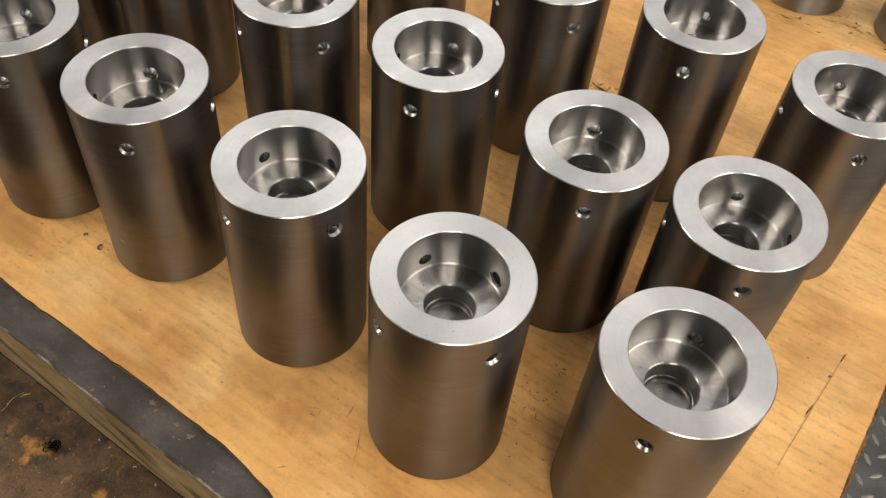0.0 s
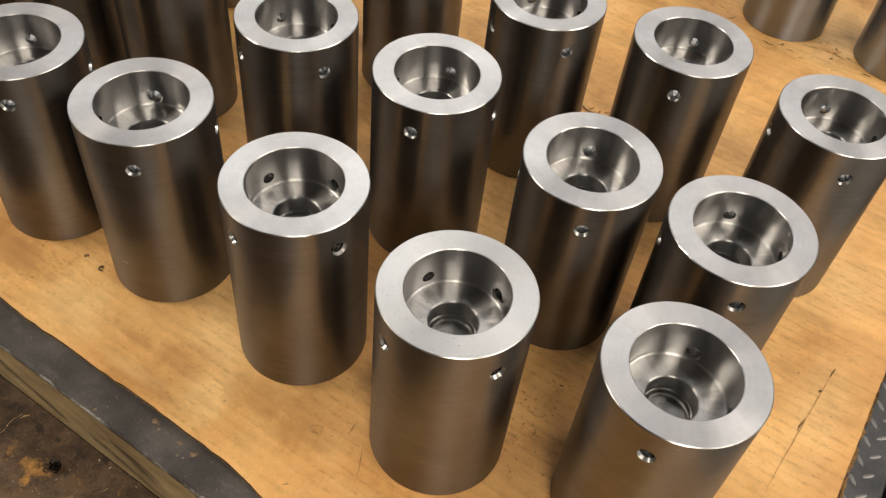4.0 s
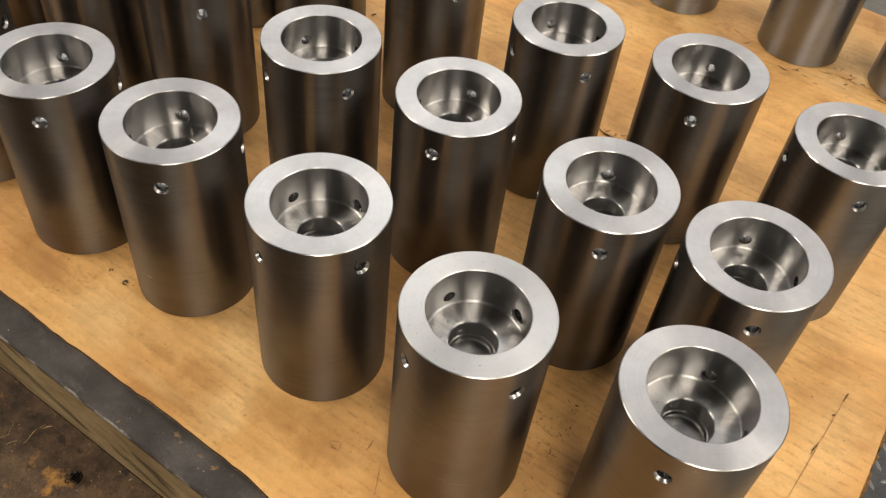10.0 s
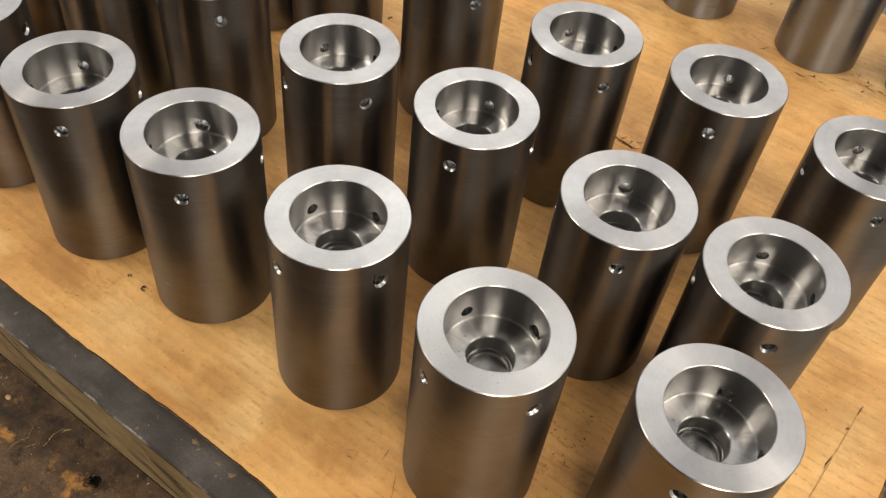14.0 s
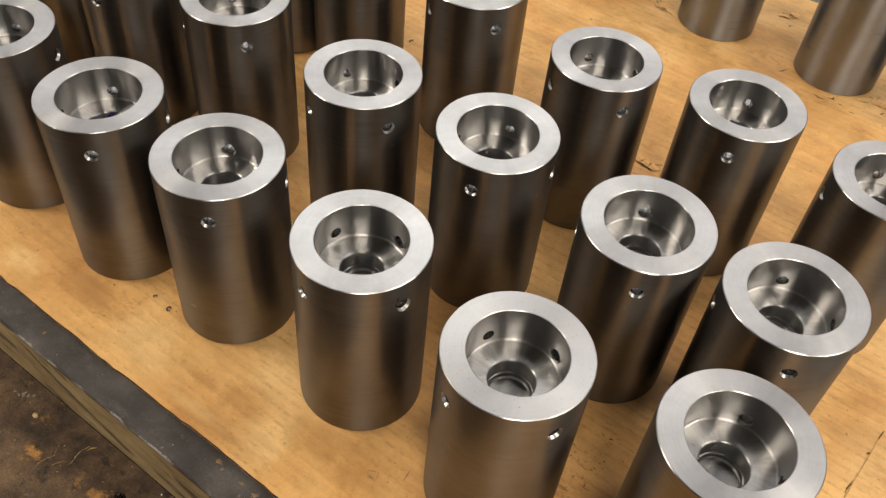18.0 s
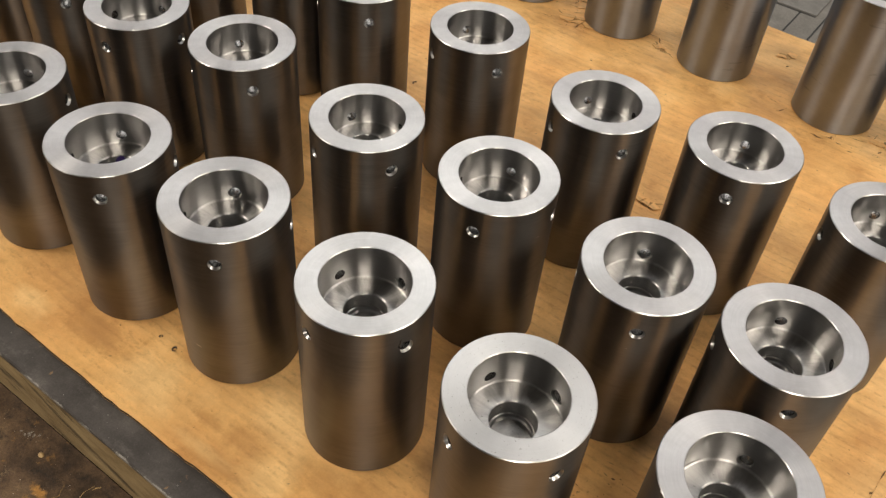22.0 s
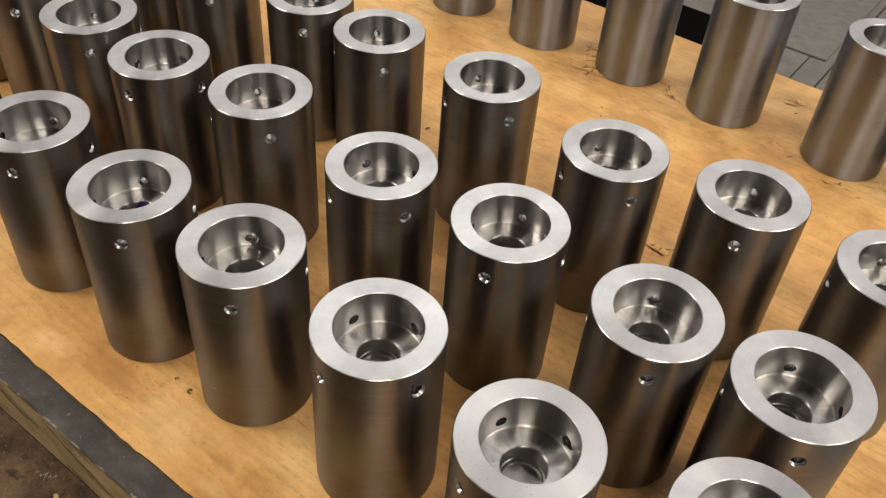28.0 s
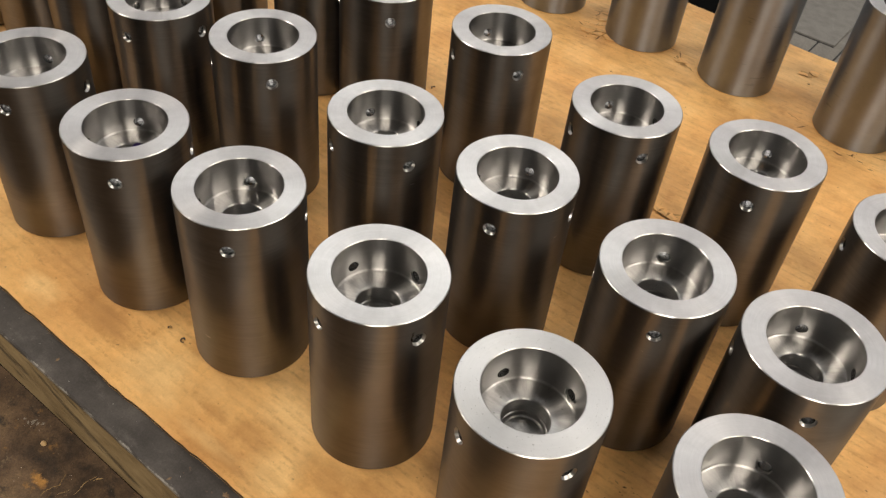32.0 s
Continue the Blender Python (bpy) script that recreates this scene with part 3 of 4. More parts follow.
def box(x0, x1, y0, y1, z0, z1, bevel=0.0, segs=2):
    bm = bmesh.new()
    bmesh.ops.create_cube(bm, size=1.0)
    for v in bm.verts:
        v.co = ((x0 + x1) / 2 + v.co.x * (x1 - x0), (y0 + y1) / 2 + v.co.y * (y1 - y0), (z0 + z1) / 2 + v.co.z * (z1 - z0))
    if bevel:
        bmesh.ops.bevel(bm, geom=bm.edges[:], offset=bevel, segments=segs, affect="EDGES", profile=0.6)
    return bm


class Soup:
    """Collects quads and triangles."""

    def __init__(self):
        self.v, self.f = [], []

    def add(self, pts):
        i = len(self.v)
        self.v += pts
        self.f.append(tuple(range(i, i + len(pts))))


# ---- the sleeve: a drilled and counterbored length of steel bar ----
H, RI, ZH, RH, RC = 3.393 * K, 0.661 * K, 2.939 * K, 0.088 * K, 0.112 * K
FLOOR_Z, RP, PILOT_Z = (3.393 - 0.625) * K, 0.318 * K, (3.393 - 0.98) * K
PATCH, M = 0.165 * K, 8


def ring_angles(half):
    """Angles round a wall with four hole patches of that half angle: (angle, column in patch or None)."""
    out = []
    for q in range(4):
        c = q * math.pi / 2
        out += [(c - half + 2 * half * k / M) for k in range(M)]
        gap = math.pi / 2 - 2 * half
        out += [(c + half + gap * k / 20) for k in range(20)]
    return out


def holed_wall(soup, radius, z_low, z_high, hole_r, inward, z_extra=()):
    """A cylindrical wall with four round openings at height ZH; the openings' rims are returned."""
    half = PATCH / radius
    ang = ring_angles(half)
    n = len(ang)
    low = [z_low, *z_extra]
    zs = low + [ZH - PATCH + 2 * PATCH * k / M for k in range(M + 1)] + [z_high]
    p0 = len(low)

    def at(a, z):
        return (radius * math.cos(a), radius * math.sin(a), z)

    def quad(a, b, c, d):
        soup.add([d, c, b, a] if inward else [a, b, c, d])

    for i in range(n):
        a0, a1 = ang[i], ang[(i + 1) % n]
        in_patch = (i % (M + 20)) < M
        for k in range(len(zs) - 1):
            if in_patch and p0 <= k < p0 + M:
                continue
            quad(at(a0, zs[k]), at(a1, zs[k]), at(a1, zs[k + 1]), at(a0, zs[k + 1]))
    rims = []
    for q in range(4):
        c = q * math.pi / 2
        sq = [(-1 + 2 * k / M, -1) for k in range(M)] + [(1, -1 + 2 * k / M) for k in range(M)]
        sq += [(1 - 2 * k / M, 1) for k in range(M)] + [(-1, 1 - 2 * k / M) for k in range(M)]
        rows = []
        for w in (0.0, 0.5, 1.0):
            row = []
            for u, v in sq:
                d = math.hypot(u, v)
                cu, cv = u / d * hole_r / PATCH, v / d * hole_r / PATCH
                uu, vv = u + (cu - u) * w, v + (cv - v) * w
                row.append(at(c + uu * half, ZH + vv * PATCH))
            rows.append(row)
        for r0, r1 in zip(rows, rows[1:]):
            for k in range(len(sq)):
                j = (k + 1) % len(sq)
                quad(r0[k], r0[j], r1[j], r1[k])
        rims.append(rows[-1])
    return rims


def revolve(soup, profile, angles, inward=False):
    """Turns a profile of (radius, z), listed from outside bottom upwards, round the axis."""
    n = len(angles)
    for (r0, z0), (r1, z1) in zip(profile, profile[1:]):
        for i in range(n):
            a0, a1 = angles[i], angles[(i + 1) % n]
            q = [(r0 * math.cos(a0), r0 * math.sin(a0), z0), (r0 * math.cos(a1), r0 * math.sin(a1), z0),
                 (r1 * math.cos(a1), r1 * math.sin(a1), z1), (r1 * math.cos(a0), r1 * math.sin(a0), z1)]
            if r1 == 0:
                q = q[:3]
            elif r0 == 0:
                q = [q[0], q[2], q[3]]
            soup.add(q[::-1] if inward else q)


BV = 0.012 * K
outer_ang = ring_angles(PATCH / K)
inner_ang = ring_angles(PATCH / RI)
plain_ang = [2 * math.pi * k / 112 for k in range(112)]


def sleeve_meshes():
    s = Soup()
    outer = holed_wall(s, K, BV, H - BV, RC, False, (0.3 * H, 0.6 * H))
    revolve(s, [(0.0, 0.0), (K - BV, 0.0), (K, BV)], outer_ang)
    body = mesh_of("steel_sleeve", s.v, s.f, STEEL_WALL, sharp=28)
    s = Soup()
    revolve(s, [(K, H - BV), (K - BV, H), (0.83 * K, H)], outer_ang)
    n = len(outer_ang)
    for i in range(n):
        a0, a1, b0, b1 = outer_ang[i], outer_ang[(i + 1) % n], inner_ang[i], inner_ang[(i + 1) % n]
        ri, ro = RI + 0.7 * BV, 0.83 * K
        s.add([(ro * math.cos(a0), ro * math.sin(a0), H), (ro * math.cos(a1), ro * math.sin(a1), H),
               (ri * math.cos(b1), ri * math.sin(b1), H), (ri * math.cos(b0), ri * math.sin(b0), H)])
    revolve(s, [(RI + 0.7 * BV, H), (RI, H - 0.7 * BV)], inner_ang)
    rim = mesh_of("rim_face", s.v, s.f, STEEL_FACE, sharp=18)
    s = Soup()
    fil = 0.030 * K
    inner = holed_wall(s, RI, FLOOR_Z + fil, H - 0.7 * BV, RH, True)
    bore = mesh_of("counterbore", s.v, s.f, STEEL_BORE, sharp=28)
    s = Soup()
    rp = RP + 0.026 * K
    revolve(s, [(RI - fil * (1 - math.cos(a)), FLOOR_Z + fil * (1 - math.sin(a))) for a in (math.pi * k / 12 for k in range(7))], inner_ang, True)
    for r0, r1 in ((RI - fil, 0.5 * K), (0.5 * K, rp)):
        revolve(s, [(r0, FLOOR_Z), (r1, FLOOR_Z)], inner_ang)
    revolve(s, [(RP + 0.026 * K * (1 - math.sin(a)), FLOOR_Z - 0.026 * K * (1 - math.cos(a))) for a in (math.pi * k / 8 for k in range(5))], inner_ang)
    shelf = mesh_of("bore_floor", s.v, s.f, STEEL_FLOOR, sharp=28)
    s = Soup()
    prof = [(RP, FLOOR_Z - 0.026 * K), (RP, PILOT_Z + 0.10 * K), (RP - 0.018 * K, PILOT_Z + 0.09 * K), (RP - 0.018 * K, PILOT_Z + 0.02 * K), (RP - 0.04 * K, PILOT_Z),
            (0.10 * K, PILOT_Z - 0.012 * K), (0.0, PILOT_Z - 0.03 * K)]
    revolve(s, prof, inner_ang)
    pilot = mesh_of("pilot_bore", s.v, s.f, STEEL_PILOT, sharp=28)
    holes = []
    for q in range(4):
        s = Soup()
        c = q * math.pi / 2
        ax = (math.cos(c), math.sin(c))
        o, i2 = outer[q], inner[q]
        mid = []
        for k in range(len(o)):
            th = math.atan2(i2[k][2] - ZH, -i2[k][0] * ax[1] + i2[k][1] * ax[0])
            tx, tz = RH * math.cos(th), RH * math.sin(th)
            d = math.sqrt(K * K - tx * tx) - 0.042 * K
            mid.append((d * ax[0] - tx * ax[1], d * ax[1] + tx * ax[0], ZH + tz))
        sink = Soup()
        rings = [mid]
        for f, cut in ((0.10, 1.0), (0.18, 0.93), (0.28, 1.0), (0.38, 0.93), (0.48, 1.0), (0.58, 0.93), (0.68, 1.0), (0.78, 0.93), (0.88, 1.0)):
            ring = []
            for p, r in zip(mid, i2):
                m3 = [p[j] + (r[j] - p[j]) * f for j in range(3)]
                along = m3[0] * ax[0] + m3[1] * ax[1]
                ring.append((along * ax[0] + (m3[0] - along * ax[0]) * cut, along * ax[1] + (m3[1] - along * ax[1]) * cut, ZH + (m3[2] - ZH) * cut))
            rings.append(ring)
        rings.append(i2)
        for soup, r0, r1 in [(sink, o, mid)] + [(s, p, r) for p, r in zip(rings, rings[1:])]:
            for k in range(len(o)):
                j = (k + 1) % len(o)
                soup.add([r0[k], r0[j], r1[j], r1[k]])
        holes.append((mesh_of("side_hole", s.v, s.f, STEEL_DRILL, sharp=28), mesh_of("countersink", sink.v, sink.f, STEEL_SINK, sharp=28)))
    return body, rim, bore, shelf, pilot, holes


def blank_meshes():
    s = Soup()
    revolve(s, [(0.0, 0.0), (K - BV, 0.0), (K, BV), (K, 0.5 * H), (K, H - BV)], plain_ang)
    body = mesh_of("steel_blank", s.v, s.f, STEEL_BLANK, sharp=28)
    s = Soup()
    revolve(s, [(K, H - BV), (K - BV, H), (0.83 * K, H), (RI + 0.7 * BV, H), (RI, H - 0.7 * BV)], plain_ang)
    rim = mesh_of("rim_face", s.v, s.f, STEEL_FACE, sharp=18)
    s = Soup()
    revolve(s, [(RI, H - 0.7 * BV), (RI, FLOOR_Z), (RP, FLOOR_Z), (RP, PILOT_Z), (0.0, PILOT_Z - 0.02 * K)], plain_ang)
    bore = mesh_of("counterbore", s.v, s.f, STEEL_BORE, sharp=28)
    return body, rim, bore


# ---- the room ----
ZF = -24.0 * K
X0, X1, Y0, Y1, ZC = -6.2, 5.6, -5.4, 8.0, 2.55
tagged(part("floor", box(X0, X1, Y0, Y1, ZF - 0.05, ZF), FLOOR), "grey steel plate workshop floor", "floor", kind="structure")
tagged(part("ceiling", box(X0, X1, Y0, Y1, ZC, ZC + 0.1), CEIL), "pale workshop ceiling", "ceiling", kind="structure")
for name, b4 in (("wall_west", (X0 - 0.15, X0, Y0, Y1)), ("wall_east", (X1, X1 + 0.15, Y0, Y1)),
                 ("wall_south", (X0 - 0.15, X1 + 0.15, Y0 - 0.15, Y0)), ("wall_north", (X0 - 0.15, X1 + 0.15, Y1, Y1 + 0.15))):
    tagged(part(name, box(*b4, ZF - 0.05, ZC + 0.1), WALL), "plain grey painted workshop wall", "wall", kind="structure")

# ---- table, timber slab and cover ----
SLAB_X0, SLAB_X1, SLAB_Y0, SLAB_Y1 = -36 * K, 2.20 * K, 2.80 * K, 23.05 * K
ZT = -1.68 * K
table = tagged(part("steel_table", box(-38 * K, 2.10 * K, -14 * K, 23.0 * K, ZT - 0.014, ZT, 0.002), TABLE), "heavy steel workbench with a brown oil-stained rusty top", "workbench")
for x in (-35, 0.2):
    for y in (-12, 20):
        part("leg", box(x * K - 0.03, x * K + 0.03, y * K - 0.03, y * K + 0.03, ZF, ZT - 0.014, 0.003), FRAME_PAINT, table, "grey square steel table leg")
# thin black strip laid in for the shadow gap at the timber's foot
part("oily_seam", box(-36 * K, 2.0 * K, SLAB_Y0 + 0.0010, SLAB_Y0 + 0.0022, ZT - 0.001, ZT + 0.0003), GAP_SHADE, table, "black strip standing in for the shadow gap along the timber")


def wavy_box(x0, x1, y0, y1, z0, z1, nx, amp, seed, foot=0.0004):
    """A long slab whose front top arris is nicked and whose lower front arris is set back."""
    rnd = random.Random(seed)
    s = Soup()
    xs = [x0 + (x1 - x0) * k / nx for k in range(nx + 1)]
    cuts = [amp * (abs(noise.noise((x * 45 + seed, 0.3, 0))) + 0.6 * abs(noise.noise((x * 190 + seed, 7.3, 0)))) + rnd.random() * amp * 0.12 for x in xs]
    sec = []
    for x, c in zip(xs, cuts):
        sec.append([(x, y0 + foot, z0), (x, y0 + foot, z0 + 0.3 * foot), (x, y0, z0 + 0.5 * foot + 0.3 * c), (x, y0, z1 - 0.4 * c - 0.0008), (x, y0 + 0.0006 + c, z1), (x, y1, z1), (x, y1, z0)])
    for a, b in zip(sec, sec[1:]):
        for k in range(7):
            j = (k + 1) % 7
            s.add([a[k], b[k], b[j], a[j]][::-1])
    s.add(sec[0])
    s.add(sec[-1][::-1])
    return s


s = wavy_box(SLAB_X0, SLAB_X1, SLAB_Y0 + 0.0015, SLAB_Y1, ZT, -0.1 * K - 0.0045, 300, 0.0010, 3)
slab = new("timber_slab", mesh_of("timber_slab", s.v, s.f, WOOD, smooth=False))
tagged(slab, "thick weathered timber slab with a dark steel cover, lying on the workbench", "timber slab")
s = wavy_box(SLAB_X0, SLAB_X1, SLAB_Y0, SLAB_Y1, -0.1 * K - 0.0043, -0.1 * K, 620, 0.0022, 9)
cover = new("cover_plate", mesh_of("cover_plate", s.v, s.f, COVER, smooth=False))
cover.parent = slab
tagged(cover, "dark grey steel cover plate with scuffed edge")


def blot(name, x, y, z, sx, sy, turn, seed, mat, parent):
    """A thin uneven patch lying on a surface."""
    rnd = random.Random(seed)
    bm = bmesh.new()
    ring = []
    for k in range(44):
        a = 2 * math.pi * k / 44
        rr = 0.45 + 0.5 * rnd.random() + 0.5 * noise.noise((math.cos(a) * 1.6 + seed, math.sin(a) * 1.6, 0))
        ring.append(bm.verts.new((sx * rr * math.cos(a), sy * rr * math.sin(a), 0)))
    mid = bm.verts.new((0, 0, 0.0001))
    for k in range(44):
        bm.faces.new((ring[k], ring[(k + 1) % 44], mid))
    ob = part(name, bm, mat, parent)
    ob.matrix_basis = pose(x * K, y * K, z * K + 0.0003, 0, 0, turn)
    return ob


for k, (x, y, sx, sy) in enumerate([(-6.54, 3.26, 0.09, 0.045), (-6.01, 3.22, 0.07, 0.035), (-5.72, 3.2, 0.07, 0.05), (-7.40, 2.88, 0.05, 0.03), (-6.42, 3.2, 0.04, 0.03), (-10.6, 3.1, 0.05, 0.03), (-5.9, 3.05, 0.03, 0.02)]):
    blot("rust_bloom", x, y, -0.1, sx * K, sy * K, 20 * k, 130 + k, RUST, cover)

# ---- cardboard ----
def front_edge(x):
    """The front edge of the cardboard over the plan's x, both in sleeve radii."""
    base = 3.36
    if x > -5.6:
        u = min(1.0, (x + 5.6) / 3.2)
        base -= 0.75 * u ** 2.0
    return base + 0.05 * noise.noise((x * 0.9, 2.0, 0)) + 0.02 * noise.noise((x * 5, 5.0, 0)) + 0.008 * noise.noise((x * 21, 8.0, 0))


def right_edge(y):
    return 2.28 + 0.03 * noise.noise((y * 0.8, 12.0, 0)) + 0.008 * noise.noise((y * 4, 15.0, 0)) + 0.006 * noise.noise((y * 17, 18.0, 0))


def far_edge(x):
    return 23.31 + 0.05 * noise.noise((x * 0.7, 22.0, 0)) + 0.03 * noise.noise((x * 5, 25.0, 0))


def card_height(x, y, u, v):
    z = 0.012 * noise.noise((x * 0.5, y * 0.5, 1.0)) - 0.012
    d = y - front_edge(x)
    lift = max(0.0, 1 - d / 0.7) ** 2 * max(0.0, noise.noise((x * 0.42 + 3.1, 0.7, 4.0)) + 0.15) * 0.16
    return z + lift


NX, NY = 200, 110
top = []
for j in range(NY + 1):
    v = (j / NY) ** 1.25
    row = []
    for i in range(NX + 1):
        u = 1 - (1 - i / NX) ** 1.5
        yy = 3.3 + 20.0 * v
        xr = right_edge(yy)
        x = -33 + (xr + 33) * u
        y = front_edge(x) + (far_edge(x) - front_edge(x)) * v
        row.append((x * K, y * K, card_height(x, y, u, v) * K))
    top.append(row)
s = Soup()
for j in range(NY):
    for i in range(NX):
        s.add([top[j][i], top[j][i + 1], top[j + 1][i + 1], top[j + 1][i]])
card = new("cardboard_sheet", mesh_of("cardboard_sheet", s.v, s.f, CARD, smooth=True, sharp=60))
tagged(card, "oil-stained brown corrugated cardboard sheet lying on the timber slab", "cardboard sheet")
TH = 0.0034
border = top[0] + [top[j][NX] for j in range(1, NY + 1)] + top[NY][-2::-1] + [top[j][0] for j in range(NY - 1, 0, -1)]
s = Soup()
for a, b in zip(border, border[1:] + border[:1]):
    for up, down in ((0.0, 0.0005), (TH - 0.0006, TH)):
        s.add([(q[0], q[1], q[2] - d) for q, d in ((b, up), (a, up), (a, down), (b, down))])
for j in range(NY):
    for i in range(NX):
        s.add([(q[0], q[1], q[2] - TH) for q in (top[j][i], top[j + 1][i], top[j + 1][i + 1], top[j][i + 1])])
edge = new("cut_edge", mesh_of("cut_edge", s.v, s.f, KRAFT, smooth=False))
edge.parent = card
tagged(edge, "brown cut liners of the board")
s = Soup()
for a, b in zip(border, border[1:] + border[:1]):
    # the fluting sits a little inside the two liners
    rows = [[(q[0] - (0.0008 if i else 0.0) * sgn, q[1], q[2] - d) for q, sgn in ((a, 1 if a[0] > 0 else -1), (b, 1 if b[0] > 0 else -1))] for i, d in ((0, 0.0005), (1, 0.0009), (1, TH - 0.0009), (0, TH - 0.0006))]
    for (a1, b1), (a2, b2) in zip(rows, rows[1:]):
        s.add([b1, a1, a2, b2])
core = new("fluted_core", mesh_of("fluted_core", s.v, s.f, CORE_SHADE, smooth=False))
core.parent = card
tagged(core, "frayed fluting between the liners, coloured dark for the shadow there")


def flake(name, x, y, size, mat, parent, seed, z=0.0, tilt=18, aspect=0.5, label=""):
    """A small torn curl of paper or a splinter, lying on the board."""
    rnd = random.Random(seed)
    bm = bmesh.new()
    n, m2 = 7, 3
    grid = []
    for i in range(n + 1):
        row = []
        for j in range(m2 + 1):
            u, v = i / n - 0.5, j / m2 - 0.5
            w = aspect * (1 - 0.5 * u * u) * (1 + 0.5 * (rnd.random() - 0.5))
            row.append(bm.verts.new((u * size + 0.06 * size * rnd.uniform(-1, 1), v * size * w, size * (0.10 * u * u + 0.06 * rnd.random() * abs(v)))))
        grid.append(row)
    for i in range(n):
        for j in range(m2):
            bm.faces.new((grid[i][j], grid[i + 1][j], grid[i + 1][j + 1], grid[i][j + 1]))
    bmesh.ops.solidify(bm, geom=bm.faces[:], thickness=size * 0.05)
    lowest = min(v.co.z for v in bm.verts)
    for v in bm.verts:
        v.co.z -= lowest
    ob = part(name, bm, mat, parent, label)
    ob.matrix_basis = pose(x * K, y * K, z * K, 0, rnd.uniform(-3, 3), rnd.uniform(0, 360) if tilt == 18 else tilt)
    return ob


def slit(x, y, length, width, angle, seed, mat=None, bend=0.05):
    """An open tear in the top liner: a jagged dark lens a hair above the board."""
    rnd = random.Random(seed)
    bm = bmesh.new()
    n = 14
    up, lo = [], []
    for i in range(n + 1):
        u = i / n
        w = width * math.sin(math.pi * u) ** 0.7 * (0.55 + 0.7 * rnd.random())
        c = 0.8 * width * noise.noise((u * length * 9, seed * 3.7, 0)) + bend * length * math.sin(3.1 * u + seed)
        px, py = (u - 0.5) * length, c
        ca, sa = math.cos(radians(angle)), math.sin(radians(angle))
        for lst, off in ((up, w / 2), (lo, -w / 2)):
            qx, qy = px * ca - (py + off) * sa, px * sa + (py + off) * ca
            zz = card_height(x + qx, y + qy, 0, 0) + 0.010
            lst.append(bm.verts.new(((x + qx) * K, (y + qy) * K, zz * K)))
    for i in range(n):
        bm.faces.new((lo[i], lo[i + 1], up[i + 1], up[i]))
    return part("tear", bm, mat or KRAFT_DARK, card)


# tears and cracks in the liner
slit(1.452, 9.05, 2.9, 0.010, 86, 1, KRAFT, 0.0)
slit(1.434, 9.12, 0.30, 0.024, 85, 2, None, 0.0)
slit(1.549, 10.41, 0.26, 0.022, 84, 3, None, 0.0)
slit(1.490, 9.93, 0.09, 0.045, 60, 4, None, 0.0)
for k, (x, y, l, w, a) in enumerate([(-9.87, 19.48, 0.55, 0.07, 8), (-9.48, 19.57, 0.5, 0.07, 70), (-10.08, 20.01, 0.8, 0.05, 40), (-10.42, 19.70, 0.5, 0.05, -20), (-10.04, 20.62, 0.5, 0.09, 20),
                                     (-9.75, 21.13, 0.6, 0.06, -10), (-9.65, 21.54, 0.7, 0.07, 15), (-10.61, 19.30, 0.5, 0.035, 0), (-7.20, 19.88, 0.75, 0.05, -25), (-7.60, 20.28, 0.5, 0.05, -60), (-7.90, 20.43, 0.4, 0.05, 5),
                                     (-4.07, 19.74, 0.5, 0.04, -15), (-3.77, 19.44, 0.35, 0.05, 60), (-1.20, 19.66, 0.8, 0.04, -20), (-1.79, 19.55, 0.5, 0.04, 10), (-4.78, 13.85, 0.7, 0.07, -20), (-4.53, 14.05, 0.4, 0.08, 30),
                                     (-4.13, 4.87, 0.34, 0.022, 100), (-3.70, 4.47, 0.8, 0.011, 118), (-4.54, 4.48, 0.16, 0.03, 30), (-4.33, 3.60, 0.14, 0.03, 40), (-1.36, 11.03, 0.2, 0.03, 40), (-2.90, 7.26, 0.4, 0.04, 30), (-2.60, 7.06, 0.3, 0.04, 80)]):
    slit(x, y, 0.8 * l, 0.75 * w, a, 10 + k, KRAFT if k % 3 else None, 0.02)
rnd = random.Random(33)
for k in range(44):
    cx, cy, sx, sy = ((-9.9, 19.6, 0.5, 0.35), (-10.1, 20.9, 0.35, 0.8), (-7.5, 19.9, 0.45, 0.35), (-2.0, 19.0, 1.2, 0.25), (-4.2, 19.6, 0.5, 0.5), (-1.2, 19.75, 0.4, 0.15))[k % 6 if k % 2 else 0 if k % 4 else 1]
    slit(cx + rnd.gauss(0, sx * 0.7), cy + rnd.gauss(0, sy * 0.7), rnd.uniform(0.10, 0.34), rnd.uniform(0.020, 0.055), rnd.choice((0, 0, 5, -8, 35, 80, 95)) + rnd.uniform(-8, 8), 400 + k, KRAFT if k % 3 else None, 0.02)
for k in range(12):
    slit(rnd.uniform(-2.5, -1.3) + (0 if k < 26 else rnd.uniform(0.4, 3.2)), 6.2 + 0.249 * rnd.randrange(0, 7) + (0 if k < 26 else rnd.choice((0, 2.0))) + rnd.uniform(-0.02, 0.02), rnd.uniform(0.08, 0.34), rnd.uniform(0.010, 0.024), rnd.uniform(-5, 5), 500 + k, KRAFT if k % 3 else None)
